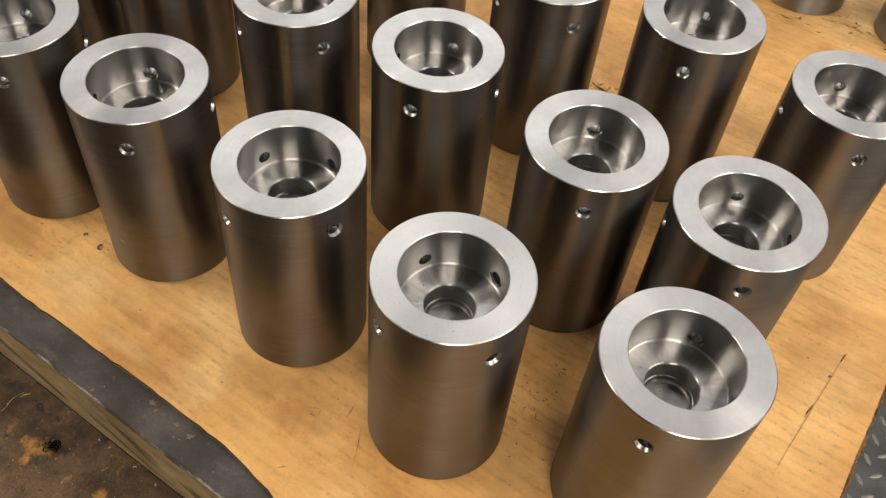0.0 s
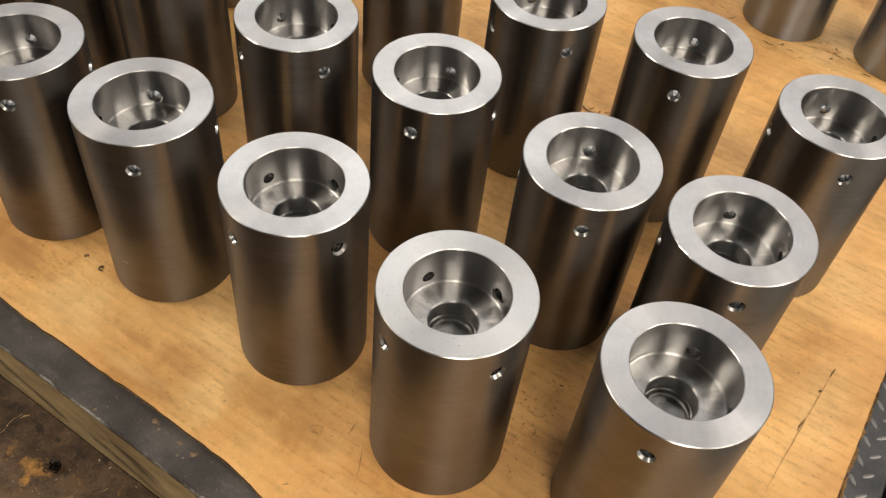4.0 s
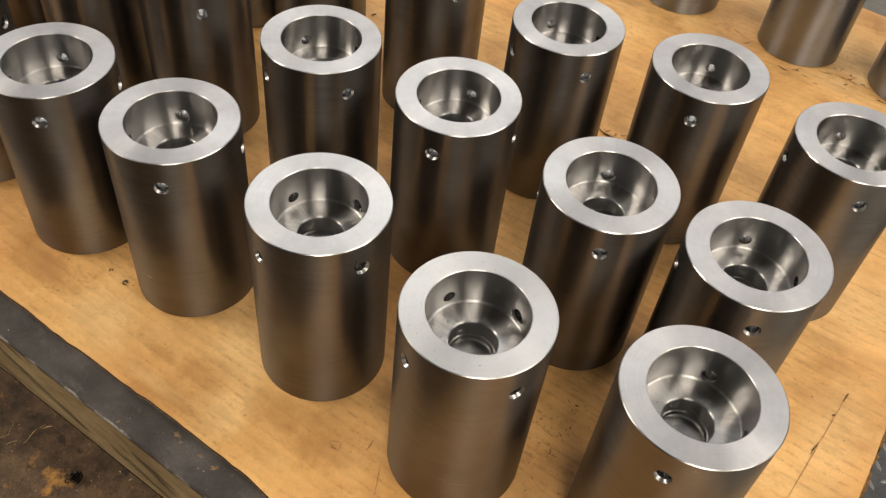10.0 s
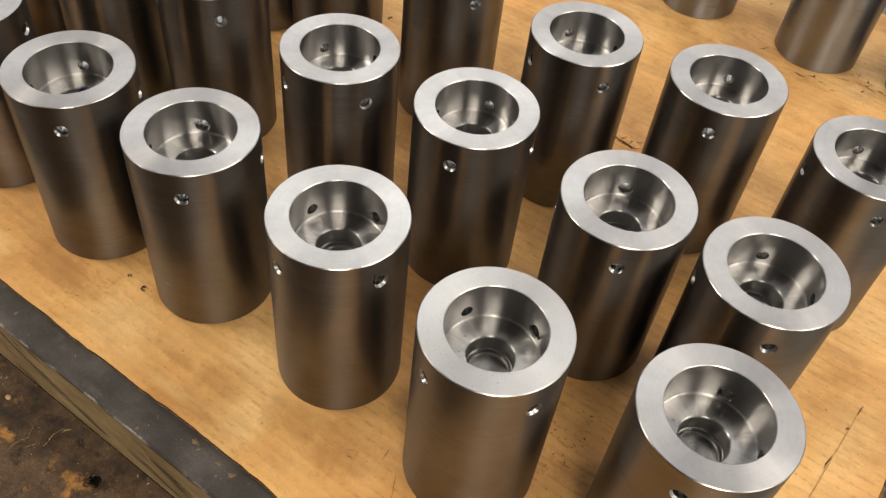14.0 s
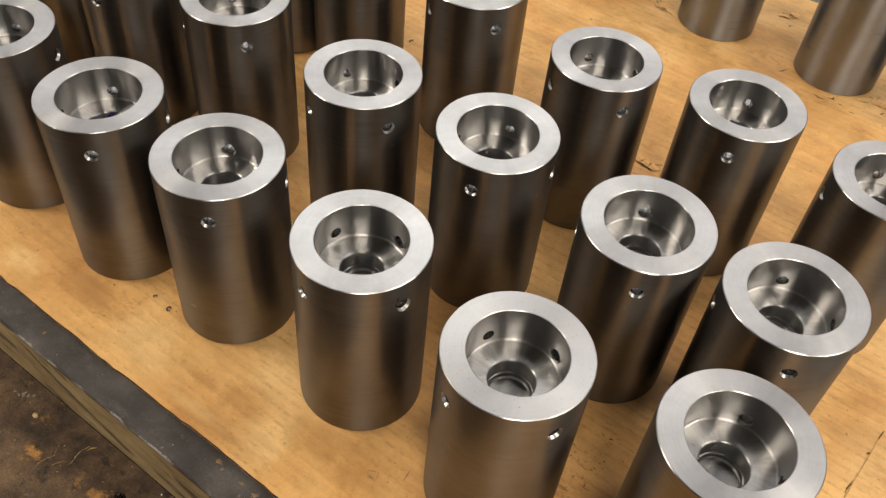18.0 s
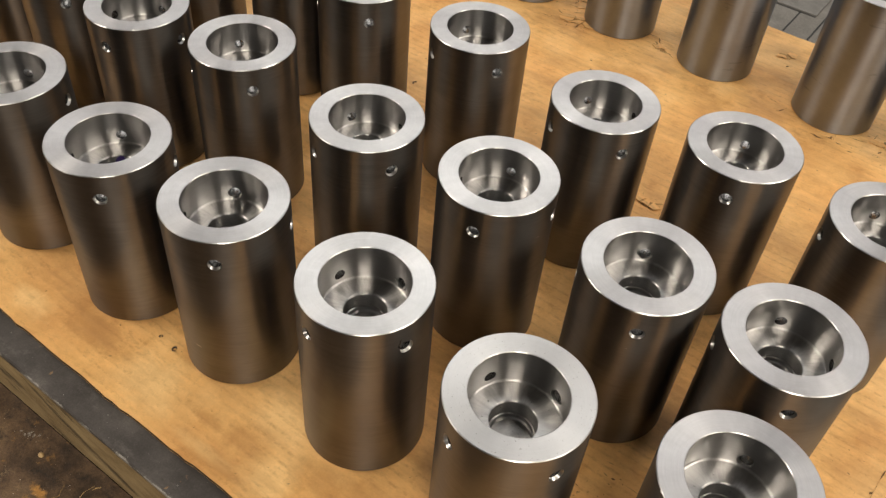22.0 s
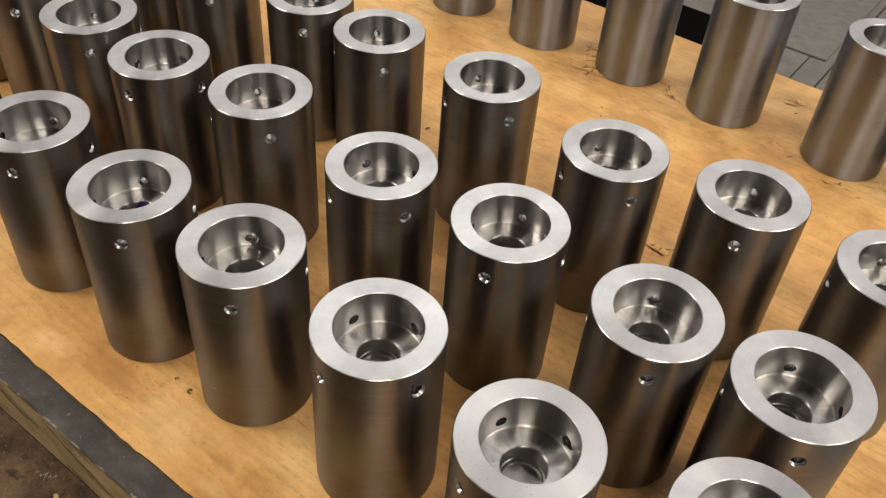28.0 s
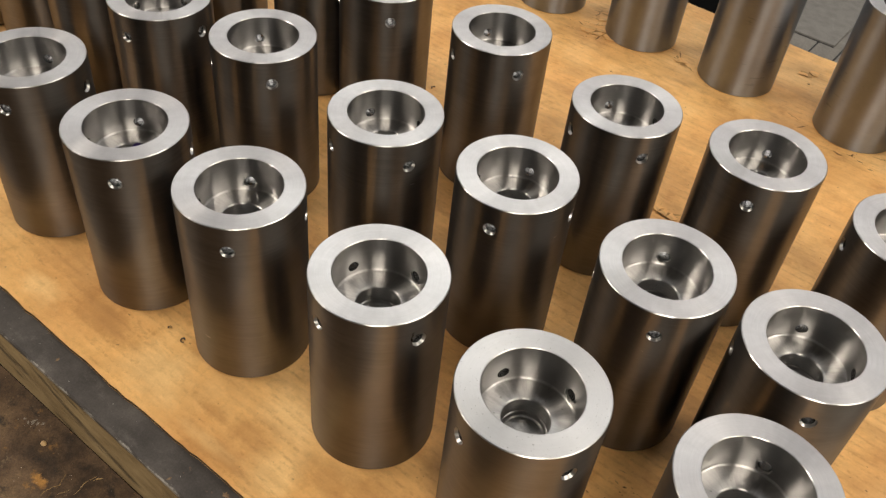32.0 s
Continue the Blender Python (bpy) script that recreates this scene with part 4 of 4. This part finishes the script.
def broken_liner(x, y, sx, sy, turn, seed, nx=3, ny=2):
    """Liner cracked into angular scales that have lifted a little from the board."""
    rnd = random.Random(seed)
    blot("exposed_flutes", x, y, card_height(x, y, 0, 0) + 0.004, 0.5 * sx * K, 0.5 * sy * K, turn, seed + 900, KRAFT, card)
    grid = [[(sx * (i / nx - 0.5 + rnd.uniform(-0.1, 0.1)), sy * (j / ny - 0.5 + rnd.uniform(-0.14, 0.14))) for j in range(ny + 1)] for i in range(nx + 1)]
    for i in range(nx):
        for j in range(ny):
            if rnd.random() < 0.15:
                continue
            quad = [grid[i][j], grid[i + 1][j], grid[i + 1][j + 1], grid[i][j + 1]]
            cx, cy = sum(q[0] for q in quad) / 4, sum(q[1] for q in quad) / 4
            ring = []
            for q, r in zip(quad, quad[1:] + quad[:1]):
                ring.append(q)
                w = rnd.uniform(-0.16, 0.16)
                ring.append(((q[0] + r[0]) / 2 + w * (r[1] - q[1]), (q[1] + r[1]) / 2 - w * (r[0] - q[0])))
            if rnd.random() < 0.4:
                ring.pop(rnd.randrange(0, 8, 2))
            bm = bmesh.new()
            shrink = rnd.uniform(0.84, 0.95)
            low = [bm.verts.new(((q[0] - cx) * shrink * K, (q[1] - cy) * shrink * K, 0)) for q in ring]
            up = [bm.verts.new((v.co.x, v.co.y, 0.0004)) for v in low]
            bm.faces.new(up)
            bm.faces.new(low[::-1])
            for k in range(len(low)):
                bm.faces.new((low[k], low[(k + 1) % len(low)], up[(k + 1) % len(low)], up[k]))
            ob = part("torn_flap", bm, CARD, card)
            ca, sa = math.cos(radians(turn)), math.sin(radians(turn))
            px, py = x + cx * ca - cy * sa, y + cx * sa + cy * ca
            ob.matrix_basis = pose(px * K, py * K, (card_height(px, py, 0, 0) + 0.012) * K + 0.0004, rnd.uniform(-4, 4), rnd.uniform(-4, 4), turn)


for k, (x, y, sx, sy, a, nx, ny) in enumerate([(-9.85, 19.70, 1.0, 0.55, 12, 3, 2), (-10.05, 20.75, 0.7, 0.8, 20, 2, 3), (-9.8, 21.4, 0.9, 0.3, 160, 3, 1), (-4.56, 22.07, 0.50, 0.36, 15, 2, 2),
                                               (-7.45, 20.0, 0.7, 0.3, -40, 3, 1), (-4.68, 13.95, 0.55, 0.26, -15, 3, 1), (-1.35, 19.71, 0.5, 0.2, 0, 2, 1)]):
    broken_liner(x, y, sx, sy, a, 40 + k, nx, ny)

# a small three-sided cut
for k, (x, y, l, a) in enumerate([(-4.58, 4.58, 0.20, 28), (-4.47, 4.545, 0.16, 108), (-4.55, 4.49, 0.22, -12)]):
    slit(x, y, l, 0.014, a, 610 + k, KRAFT, 0.02)

# ragged liner hanging out along the right-hand edge
rnd = random.Random(70)
y = 7.3
for k in range(26):
    size = rnd.uniform(0.14, 0.42)
    flake("ragged_liner", 2.27 + 0.05 * rnd.random(), y + 0.5 * size, size * K, KRAFT if k % 3 else KRAFT_DARK, edge, 80 + k, -0.13 + 0.09 * rnd.random(), 88 + rnd.uniform(-7, 7), rnd.uniform(0.10, 0.22), "brown ragged torn liner")
    y += size * rnd.uniform(0.35, 0.75)


# ---- sleeves ----
body, rim, bore, shelf, pilot, holes = sleeve_meshes()


def build_sleeve():
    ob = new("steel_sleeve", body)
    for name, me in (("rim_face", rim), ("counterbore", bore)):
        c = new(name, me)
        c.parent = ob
    for name, me in (("bore_floor", shelf), ("pilot_bore", pilot)):
        d = new(name, me)
        d.parent = c
    for me, sink in holes:
        c = new("side_hole", me)
        c.parent = ob
        d = new("countersink", sink)
        d.parent = c
    return ob


SLEEVES = [
    (-11.030, 5.470, 40.5, 0.00, -0.00),
    (-8.571, 5.681, 36.3, 0.00, -0.00),
    (-5.820, 5.763, 75.4, 0.00, -0.00),
    (-3.078, 5.548, 64.5, 0.00, -0.00),
    (-0.346, 6.226, 4.3, -0.01, -0.60),
    (-2.910, 8.839, 23.9, 0.45, -1.74),
    (-0.653, 8.917, 25.1, 0.03, -1.90),
    (-5.741, 9.011, 12.5, 0.43, -0.79),
    (-2.924, 12.518, 11.9, 0.16, -0.88),
    (-0.257, 12.267, 28.1, -0.02, -1.30),
    (-5.420, 11.979, 51.2, 0.00, -0.00),
    (-8.585, 12.499, 57.1, 0.00, -0.00),
    (-11.489, 12.346, 46.3, 0.00, -0.00),
    (-13.803, 5.474, 32.2, 0.00, -0.00),
    (-11.574, 8.935, 55.0, 0.00, -0.00),
    (-8.309, 8.716, 65.0, 0.00, -0.00),
    (-14.045, 8.497, 10.7, 0.00, -0.00),
    (-16.508, 8.610, 51.3, 0.00, -0.00),
    (-13.740, 12.520, 34.4, 0.00, -0.00),
    (-16.400, 12.000, 41.3, 0.00, -0.00),
    (-19.000, 8.700, 39.2, 0.00, -0.00),
    (-17.500, 5.600, 20.0, 0.00, -0.00),
    (-19.100, 12.300, 15.0, 0.00, -0.00),
    (-21.800, 12.400, 50.0, 0.00, -0.00),
    (-21.700, 8.800, 70.0, 0.00, -0.00),
]
first = None
PITTED = (-3.078, 5.548)
for x, y, turn, lean_x, lean_y in SLEEVES:
    # some stand a degree or two out of plumb on the buckled board
    m = pose(x * K, y * K, 0, -lean_y, lean_x, 0) @ pose(0, 0, 0, 0, 0, turn)
    if first is None:
        first = build_sleeve()
        tagged(first, "machined steel sleeve with counterbore and four cross-drilled holes, standing on cardboard", "machined part", "drilled sleeves on the board")
        first.matrix_basis = m
    else:
        made = copy_thing(first, m)
        if (x, y) == PITTED:
            for c in made.children:
                if c.name.startswith("rim_face"):
                    c.material_slots[0].link = "OBJECT"
                    c.material_slots[0].material = STEEL_PITTED
            made["label"] = "machined steel sleeve with finely pitted rim, standing on cardboard"


def gouge(x, y, az, dz, wide, tall, slant, seed):
    """A dark ragged scar cut into a sleeve's wall beside a hole."""
    rnd = random.Random(seed)
    bm = bmesh.new()
    n = 8
    rows = []
    for i in range(n + 1):
        u = i / n
        w = 0.5 * wide * (0.35 + math.sin(math.pi * u) * 0.65) * rnd.uniform(0.7, 1.3)
        mid = slant * (u - 0.5) + 0.15 * wide * rnd.uniform(-1, 1)
        z = ZH + (dz + tall * (u - 0.5)) * K
        row = []
        for off, out in ((-w, 0.0), (0.0, 0.0025), (w, 0.0)):
            a = radians(az) + mid + off
            row.append(bm.verts.new(((1.0005 + out) * K * math.cos(a), (1.0005 + out) * K * math.sin(a), z)))
        rows.append(row)
    for a, b in zip(rows, rows[1:]):
        for k in range(2):
            bm.faces.new((a[k], a[k + 1], b[k + 1], b[k]))
    return bm


def sleeve_at(x):
    return next(o for o in scene.objects if o.name.startswith("steel_sleeve") and not o.parent and abs(o.matrix_basis.translation.x - x * K) < 1e-4)


scarred = sleeve_at(-5.820)
for az, dz, wide, tall, slant, seed in ((-21.0, 0.165, 0.022, 0.11, 0.015, 1), (-21.8, 0.07, 0.028, 0.09, -0.02, 2), (-16.8, 0.115, 0.06, 0.03, 0.0, 3)):
    part("gouge", gouge(-5.82, 5.763, az - 75.4, dz, wide, tall, slant, seed), SWARF, scarred, "dark scar beside a hole")


def burr(az, seed):
    """A bright curl of metal left by the drill on the lower lip of a hole inside the bore."""
    rnd = random.Random(seed)
    bm = bmesh.new()
    rows = []
    for i in range(11):
        a = math.pi * (0.95 + 1.1 * i / 10)
        wob = rnd.uniform(0.85, 1.15)
        ring = []
        for rad, inset in ((1.0, 0.0), (1.05 * wob, 0.035 * wob), (1.28 * wob, 0.03), (1.2 * wob, 0.004)):
            t2, z = rad * RH * math.cos(a), ZH + rad * RH * math.sin(a)
            r2 = RI - inset * K
            ring.append(bm.verts.new((r2 * math.cos(radians(az) + t2 / RI), r2 * math.sin(radians(az) + t2 / RI), z)))
        rows.append(ring)
    for p, q in zip(rows, rows[1:]):
        for k in range(3):
            bm.faces.new((p[k], q[k], q[k + 1], p[k + 1]))
    return bm


for x, az, seed in ((-5.820, 0, 1), (-3.078, 0, 2), (-0.346, 0, 3), (-0.346, 90, 4), (-8.571, 90, 5), (-2.910, 90, 6)):
    part("burr", burr(az, seed), STEEL_SINK, sleeve_at(x), "bright drilling burr on the lip of a hole")
scarred["label"] = "machined steel sleeve with a scarred side hole, standing on cardboard"

bb, br, bo = blank_meshes()
blank = None
for x, y, turn in [(-11.929, 20.400, 0), (-8.966, 20.479, 30), (-6.024, 20.402, 60), (-2.730, 20.303, 10), (0.074, 20.360, 40), (-14.900, 20.450, 20)]:
    m = pose(x * K, y * K, 0, 0, 0, turn)
    if blank is None:
        blank = new("steel_blank", bb)
        for name, me in (("rim_face", br), ("counterbore", bo)):
            c = new(name, me)
            c.parent = blank
        tagged(blank, "plain turned steel sleeve without side holes, standing on cardboard", "machined part", "undrilled sleeves in the back row")
        blank.matrix_basis = m
    else:
        copy_thing(blank, m)

# ---- small debris ----
def curl_chip(x, y, z, size, mat, seed, label, turns=0.8):
    """A curled ribbon of swarf."""
    rnd = random.Random(seed)
    bm = bmesh.new()
    n = 16
    prev = None
    a0 = rnd.uniform(0, 6.28)
    for i in range(n + 1):
        u = i / n
        a = a0 + turns * 2 * math.pi * u
        r = size * (0.32 + 0.18 * u)
        h = size * (0.16 + 0.12 * math.sin(5 * u + seed))
        px, py = r * math.cos(a), r * math.sin(a)
        cur = [bm.verts.new((px, py, 0)), bm.verts.new((px * 1.12, py * 1.12, h)), bm.verts.new((px * 0.70, py * 0.70, h * 0.9)), bm.verts.new((px * 0.60, py * 0.60, 0))]
        if prev:
            for k in range(4):
                j = (k + 1) % 4
                bm.faces.new((prev[k], cur[k], cur[j], prev[j]))
        prev = cur
    ob = part("metal_chip", bm, mat)
    ob.matrix_basis = pose(x * K, y * K, z * K, 0, 0, 0)
    return tagged(ob, label, "metal chip", "chips of swarf")


curl_chip(-9.34, 4.74, 0, 0.11 * K, CHIP_BLACK, 1, "small dark curled steel chip on the cardboard")
curl_chip(-9.74, 4.78, 0, 0.08 * K, CHIP_BLACK, 2, "small dark curled steel chip on the cardboard")
for k, (x, y, sz) in enumerate([(-10.49, 4.48, 0.04), (-11.33, 14.11, 0.13), (-8.51, 18.09, 0.06), (-8.31, 17.69, 0.06), (-6.39, 21.86, 0.1), (-1.20, 19.86, 0.14), (0.64, 9.32, 0.08), (0.70, 9.01, 0.06), (-2.29, 6.86, 0.05), (-2.06, 4.33, 0.04), (-4.40, 21.57, 0.08), (-2.50, 10.92, 0.06)]):
    curl_chip(x, y, 0, sz * K, BROWN_CHIP, 20 + k, "small brown curled chip on the cardboard", 0.6)
for k, (x, y, sz) in enumerate([(-7.30, 3.02, 0.022), (-5.81, 3.08, 0.03), (-9.18, 3.16, 0.02), (-10.07, 2.96, 0.02)]):
    curl_chip(x, y, -0.1, sz * K, BRIGHT_CHIP, 60 + k, "tiny bright metal chip on the dark cover plate", 0.5)

# a tangle of black swarf on the table top
rnd = random.Random(5)
bm = bmesh.new()
for k in range(26):
    cx, cy, cz = rnd.gauss(0, 0.0013), rnd.gauss(0, 0.0012), abs(rnd.gauss(0.0010, 0.0010))
    r, a0, tilt = rnd.uniform(0.0008, 0.0022), rnd.uniform(0, 6.28), rnd.uniform(-0.9, 0.9)
    prev = None
    for i in range(9):
        a = a0 + i * 0.62
        px, py, pz = cx + r * math.cos(a), cy + r * math.sin(a), max(0.0, cz + tilt * r * math.sin(a) + 0.0003 * i)
        cur = (bm.verts.new((px, py, pz)), bm.verts.new((px, py, pz + 0.0006)), bm.verts.new((px * 0.9, py * 0.9, pz + 0.0003)))
        if prev:
            for q in range(3):
                bm.faces.new((prev[q], cur[q], cur[(q + 1) % 3], prev[(q + 1) % 3]))
        prev = cur
tangle = part("swarf_tangle", bm, SWARF)
# an old pale scratch, a scuff and a bead of dried glue on the table
for x, y, length, width, angle, seed in ((-9.28, 2.34, 0.46, 0.016, 92, 1), (-9.20, 2.56, 0.16, 0.03, 60, 2), (-9.42, 2.02, 0.22, 0.012, 70, 3), (-7.16, 2.42, 0.2, 0.012, 70, 4)):
    rnd = random.Random(seed)
    bm = bmesh.new()
    rows = []
    for i in range(13):
        u = i / 12 - 0.5
        side, w = 0.05 * length * math.sin(7 * u + seed), 0.5 * width * rnd.uniform(0.4, 1.2) * (1.1 - 1.6 * abs(u))
        rows.append([bm.verts.new((u * length * K, (side + k * w) * K, 0)) for k in (-1, 1)])
    for a, b in zip(rows, rows[1:]):
        bm.faces.new((a[0], b[0], b[1], a[1]))
    mark = part("scratch", bm, PALE_SCRATCH, table, "pale scratch in the rusty top")
    mark.matrix_basis = pose(x * K, y * K, ZT + 0.0003, 0, 0, angle)
for k in range(7):
    rnd = random.Random(810 + k)
    blot("scuff", -11.06 + rnd.gauss(0, 0.09), 2.51 + rnd.gauss(0, 0.06), ZT / K, 0.05 * K, 0.025 * K, rnd.uniform(0, 180), 820 + k, SCUFF, table)
bm = bmesh.new()
bmesh.ops.create_icosphere(bm, subdivisions=2, radius=0.0021)
for v in bm.verts:
    v.co = (v.co.x * 1.1, v.co.y * 0.9, max(-0.0006, v.co.z * 0.8) + 0.0006)
bead = part("glue_bead", bm, GLUE, smooth=True)
bead.matrix_basis = pose(-10.49 * K, 2.36 * K, ZT)
tagged(bead, "small beige bead of dried glue on the rusty table top", "glue bead")

tangle.matrix_basis = pose(-8.07 * K, 2.22 * K, ZT)
tagged(tangle, "tangle of black oily swarf on the rusty table top", "swarf")
for k, (x, y, sz) in enumerate([(-7.37, 2.74, 0.05), (-6.80, 2.74, 0.06), (-6.33, 2.74, 0.05), (-7.62, 2.72, 0.04), (-5.9, 2.72, 0.04), (-7.9, 2.1, 0.03), (-7.0, 2.3, 0.02), (-9.6, 2.3, 0.02), (-8.4, 1.7, 0.025), (-6.7, 2.0, 0.025), (-7.5, 1.9, 0.02)]):
    curl_chip(x, y, -1.68, sz * K, BRIGHT_CHIP, 90 + k, "tiny bright metal chip on the rusty table top", 0.5)

# specks of grit on the floor of the front counterbores
rnd = random.Random(21)
for cx, cy in ((-3.078, 5.548), (-0.347, 6.19)):
    for k in range(5):
        a, r = rnd.uniform(0, 6.28), rnd.uniform(0.40, 0.58)
        curl_chip(cx + r * math.cos(a), cy + r * math.sin(a), 3.393 - 0.625, rnd.uniform(0.018, 0.03) * K, SWARF, 300 + k, "speck of dark grit inside a steel sleeve", 0.4)

# crumbs of dirt and fibre swept between the sleeves
rnd = random.Random(77)
verts, faces = [], []
for cx, cy, sx, sy, count in ((-1.95, 7.0, 0.22, 0.75, 60), (-4.6, 13.9, 0.5, 0.2, 40), (-9.9, 19.6, 0.6, 0.35, 30), (-1.6, 19.2, 1.2, 0.4, 30), (1.1, 9.4, 0.6, 1.4, 22), (-4.4, 5.0, 0.5, 0.5, 8), (-9.0, 4.4, 2.2, 0.5, 12), (-3.4, 16.0, 3.0, 1.2, 34), (-4.3, 7.2, 0.3, 0.9, 20), (-7.1, 7.4, 0.4, 0.9, 16)):
    for k in range(count):
        px, py = cx + rnd.gauss(0, sx), cy + rnd.gauss(0, sy)
        if any(math.hypot(px - q[0], py - q[1]) < 1.05 for q in SLEEVES) or py < front_edge(px) + 0.1:
            continue
        size, a = rnd.uniform(0.006, 0.019) * (1.6 if rnd.random() < 0.12 else 1.0), rnd.uniform(0, 6.28)
        lx = rnd.uniform(0.5, 1.6)
        o = len(verts)
        base = card_height(px, py, 0, 0)
        for u, v, w in ((-1, -0.4, 0), (0.2, -0.6, 0), (1, 0.1, 0), (0.1, 0.6, 0), (-0.2, 0.0, 0.55), (0.4, 0.1, 0.4)):
            qx, qy = u * size * lx * rnd.uniform(0.7, 1.2), v * size
            verts.append(((px + qx * math.cos(a) - qy * math.sin(a)) * K, (py + qx * math.sin(a) + qy * math.cos(a)) * K, (base + w * size) * K))
        faces += [tuple(o + i for i in f) for f in ((0, 1, 4), (1, 5, 4), (1, 2, 5), (2, 3, 5), (3, 4, 5), (3, 0, 4))]
me = bpy.data.meshes.new("grit")
me.from_pydata(verts, [], faces)
me.materials.append(KRAFT_DARK)
tagged(new("grit", me), "dark crumbs of dirt and fibre scattered on the cardboard", "grit", kind="stuff")

# smear of marking ink on the wall of one pilot bore
bm = bmesh.new()
rnd = random.Random(8)
rows = []
for k in range(17):
    u = k / 16 * 2 - 1
    a = radians(115 + 32 * u)
    half = 0.085 * math.sqrt(max(0.0, 1 - u * u)) * rnd.uniform(0.75, 1.2) + 0.004
    mid = -0.115 + 0.03 * math.sin(4 * u) + 0.012 * rnd.uniform(-1, 1)
    rows.append([bm.verts.new(((RP - 0.004 * K) * math.cos(a), (RP - 0.004 * K) * math.sin(a), (mid + w * half) * K)) for w in (-1, 0, 1)])
for a, b in zip(rows, rows[1:]):
    for k in range(2):
        bm.faces.new((a[k], a[k + 1], b[k + 1], b[k]))
smear = part("ink_smear", bm, INK)
smear.matrix_basis = pose(-11.03 * K, 5.47 * K, FLOOR_Z)
tagged(smear, "smear of purple marking ink inside a steel sleeve", "ink mark")

# ---- floor plates ----
def lug_points(cx, cy, angle, length, width, height, z):
    ca, sa = math.cos(angle), math.sin(angle)
    out = []
    for u, v, w in ((-1, 0, 0), (-0.5, -0.8, 0), (0.5, -0.8, 0), (1, 0, 0), (0.5, 0.8, 0), (-0.5, 0.8, 0), (-0.6, 0, 1), (0, -0.35, 1), (0.6, 0, 1), (0, 0.35, 1)):
        px, py = u * length / 2, v * width / 2
        out.append((cx + px * ca - py * sa, cy + px * sa + py * ca, z + w * height))
    return out


plate = tagged(part("tread_plate", box(1.0 * K, 8.89 * K, 4 * K, 46 * K, ZF, ZF + 0.004, 0.001), TREAD), "grey steel tread plate with raised lugs on the floor", "floor plate", kind="structure")
LUG_FACES = ((0, 1, 7, 6), (1, 2, 8, 7), (2, 3, 8), (3, 4, 8), (4, 5, 9, 8), (5, 0, 6, 9), (6, 7, 8, 9))
lug_mesh = bpy.data.meshes.new("tread_lug")
lug_mesh.from_pydata(lug_points(0, 0, 0, 0.70 * K, 0.24 * K, 0.0022, 0), [], LUG_FACES)
lug_mesh.materials.append(TREAD_TOP)
verts, faces = [], []
for i in range(-8, 3):
    for j in range(-20, 16):
        for dx, dy, ang in ((0, 0, 45), (0.58, 0.62, -47)):
            cx, cy = (8.11 + 1.16 * i + dx), (28.17 + 1.237 * j + dy)
            if not (1.4 < cx < 8.6 and 4.5 < cy < 45.5):
                continue
            if cx > 3.5 and 20 < cy < 38:
                lug = new("tread_lug", lug_mesh)
                lug.parent = plate
                lug.matrix_basis = pose(cx * K, cy * K, ZF + 0.0039, 0, 0, ang)
                continue
            o = len(verts)
            verts += lug_points(cx * K, cy * K, radians(ang), 0.70 * K, 0.24 * K, 0.0022, ZF + 0.0039)
            faces += [tuple(o + q for q in f) for f in LUG_FACES]
me = bpy.data.meshes.new("tread_lugs")
me.from_pydata(verts, [], faces)
me.materials.append(TREAD_TOP)
lugs = new("tread_lugs", me)
lugs.parent = plate
tagged(lugs, "worn bright diamond lugs", kind="stuff")
# flat pitch-black sheets on the floor, beside and behind the bench
black_east = tagged(part("rubber_mat", box(8.95 * K, 24 * K, 6 * K, 48 * K, ZF, ZF + 0.006, 0.002), FLAT_BLACK), "flat pitch-black sheet on the workshop floor", "floor mat")
black_far = tagged(part("rubber_mat", box(-40 * K, -19 * K, 50 * K, 74.8 * K, ZF, ZF + 0.006, 0.002), FLAT_BLACK), "flat pitch-black sheet on the workshop floor behind the bench", "floor mat")
# raised hatch plate and seams of the floor behind the bench
hatch = tagged(part("floor_hatch", box(-19.7 * K, -13.1 * K, 74.2 * K, 108 * K, ZF, ZF + 0.006, 0.0015), HATCH), "grey steel hatch plate lying on the floor", "floor plate", kind="structure")
for x0, x1, y0, y1 in ((-14.53, -14.39, 50, 74.1), (-12.40, -12.25, 50, 108), (-16.75, -13.1, 74.02, 74.16)):
    tagged(part("floor_seam", box(x0 * K, x1 * K, y0 * K, y1 * K, ZF, ZF + 0.001), SEAM), "dark seam between floor plates", "floor seam", kind="structure")
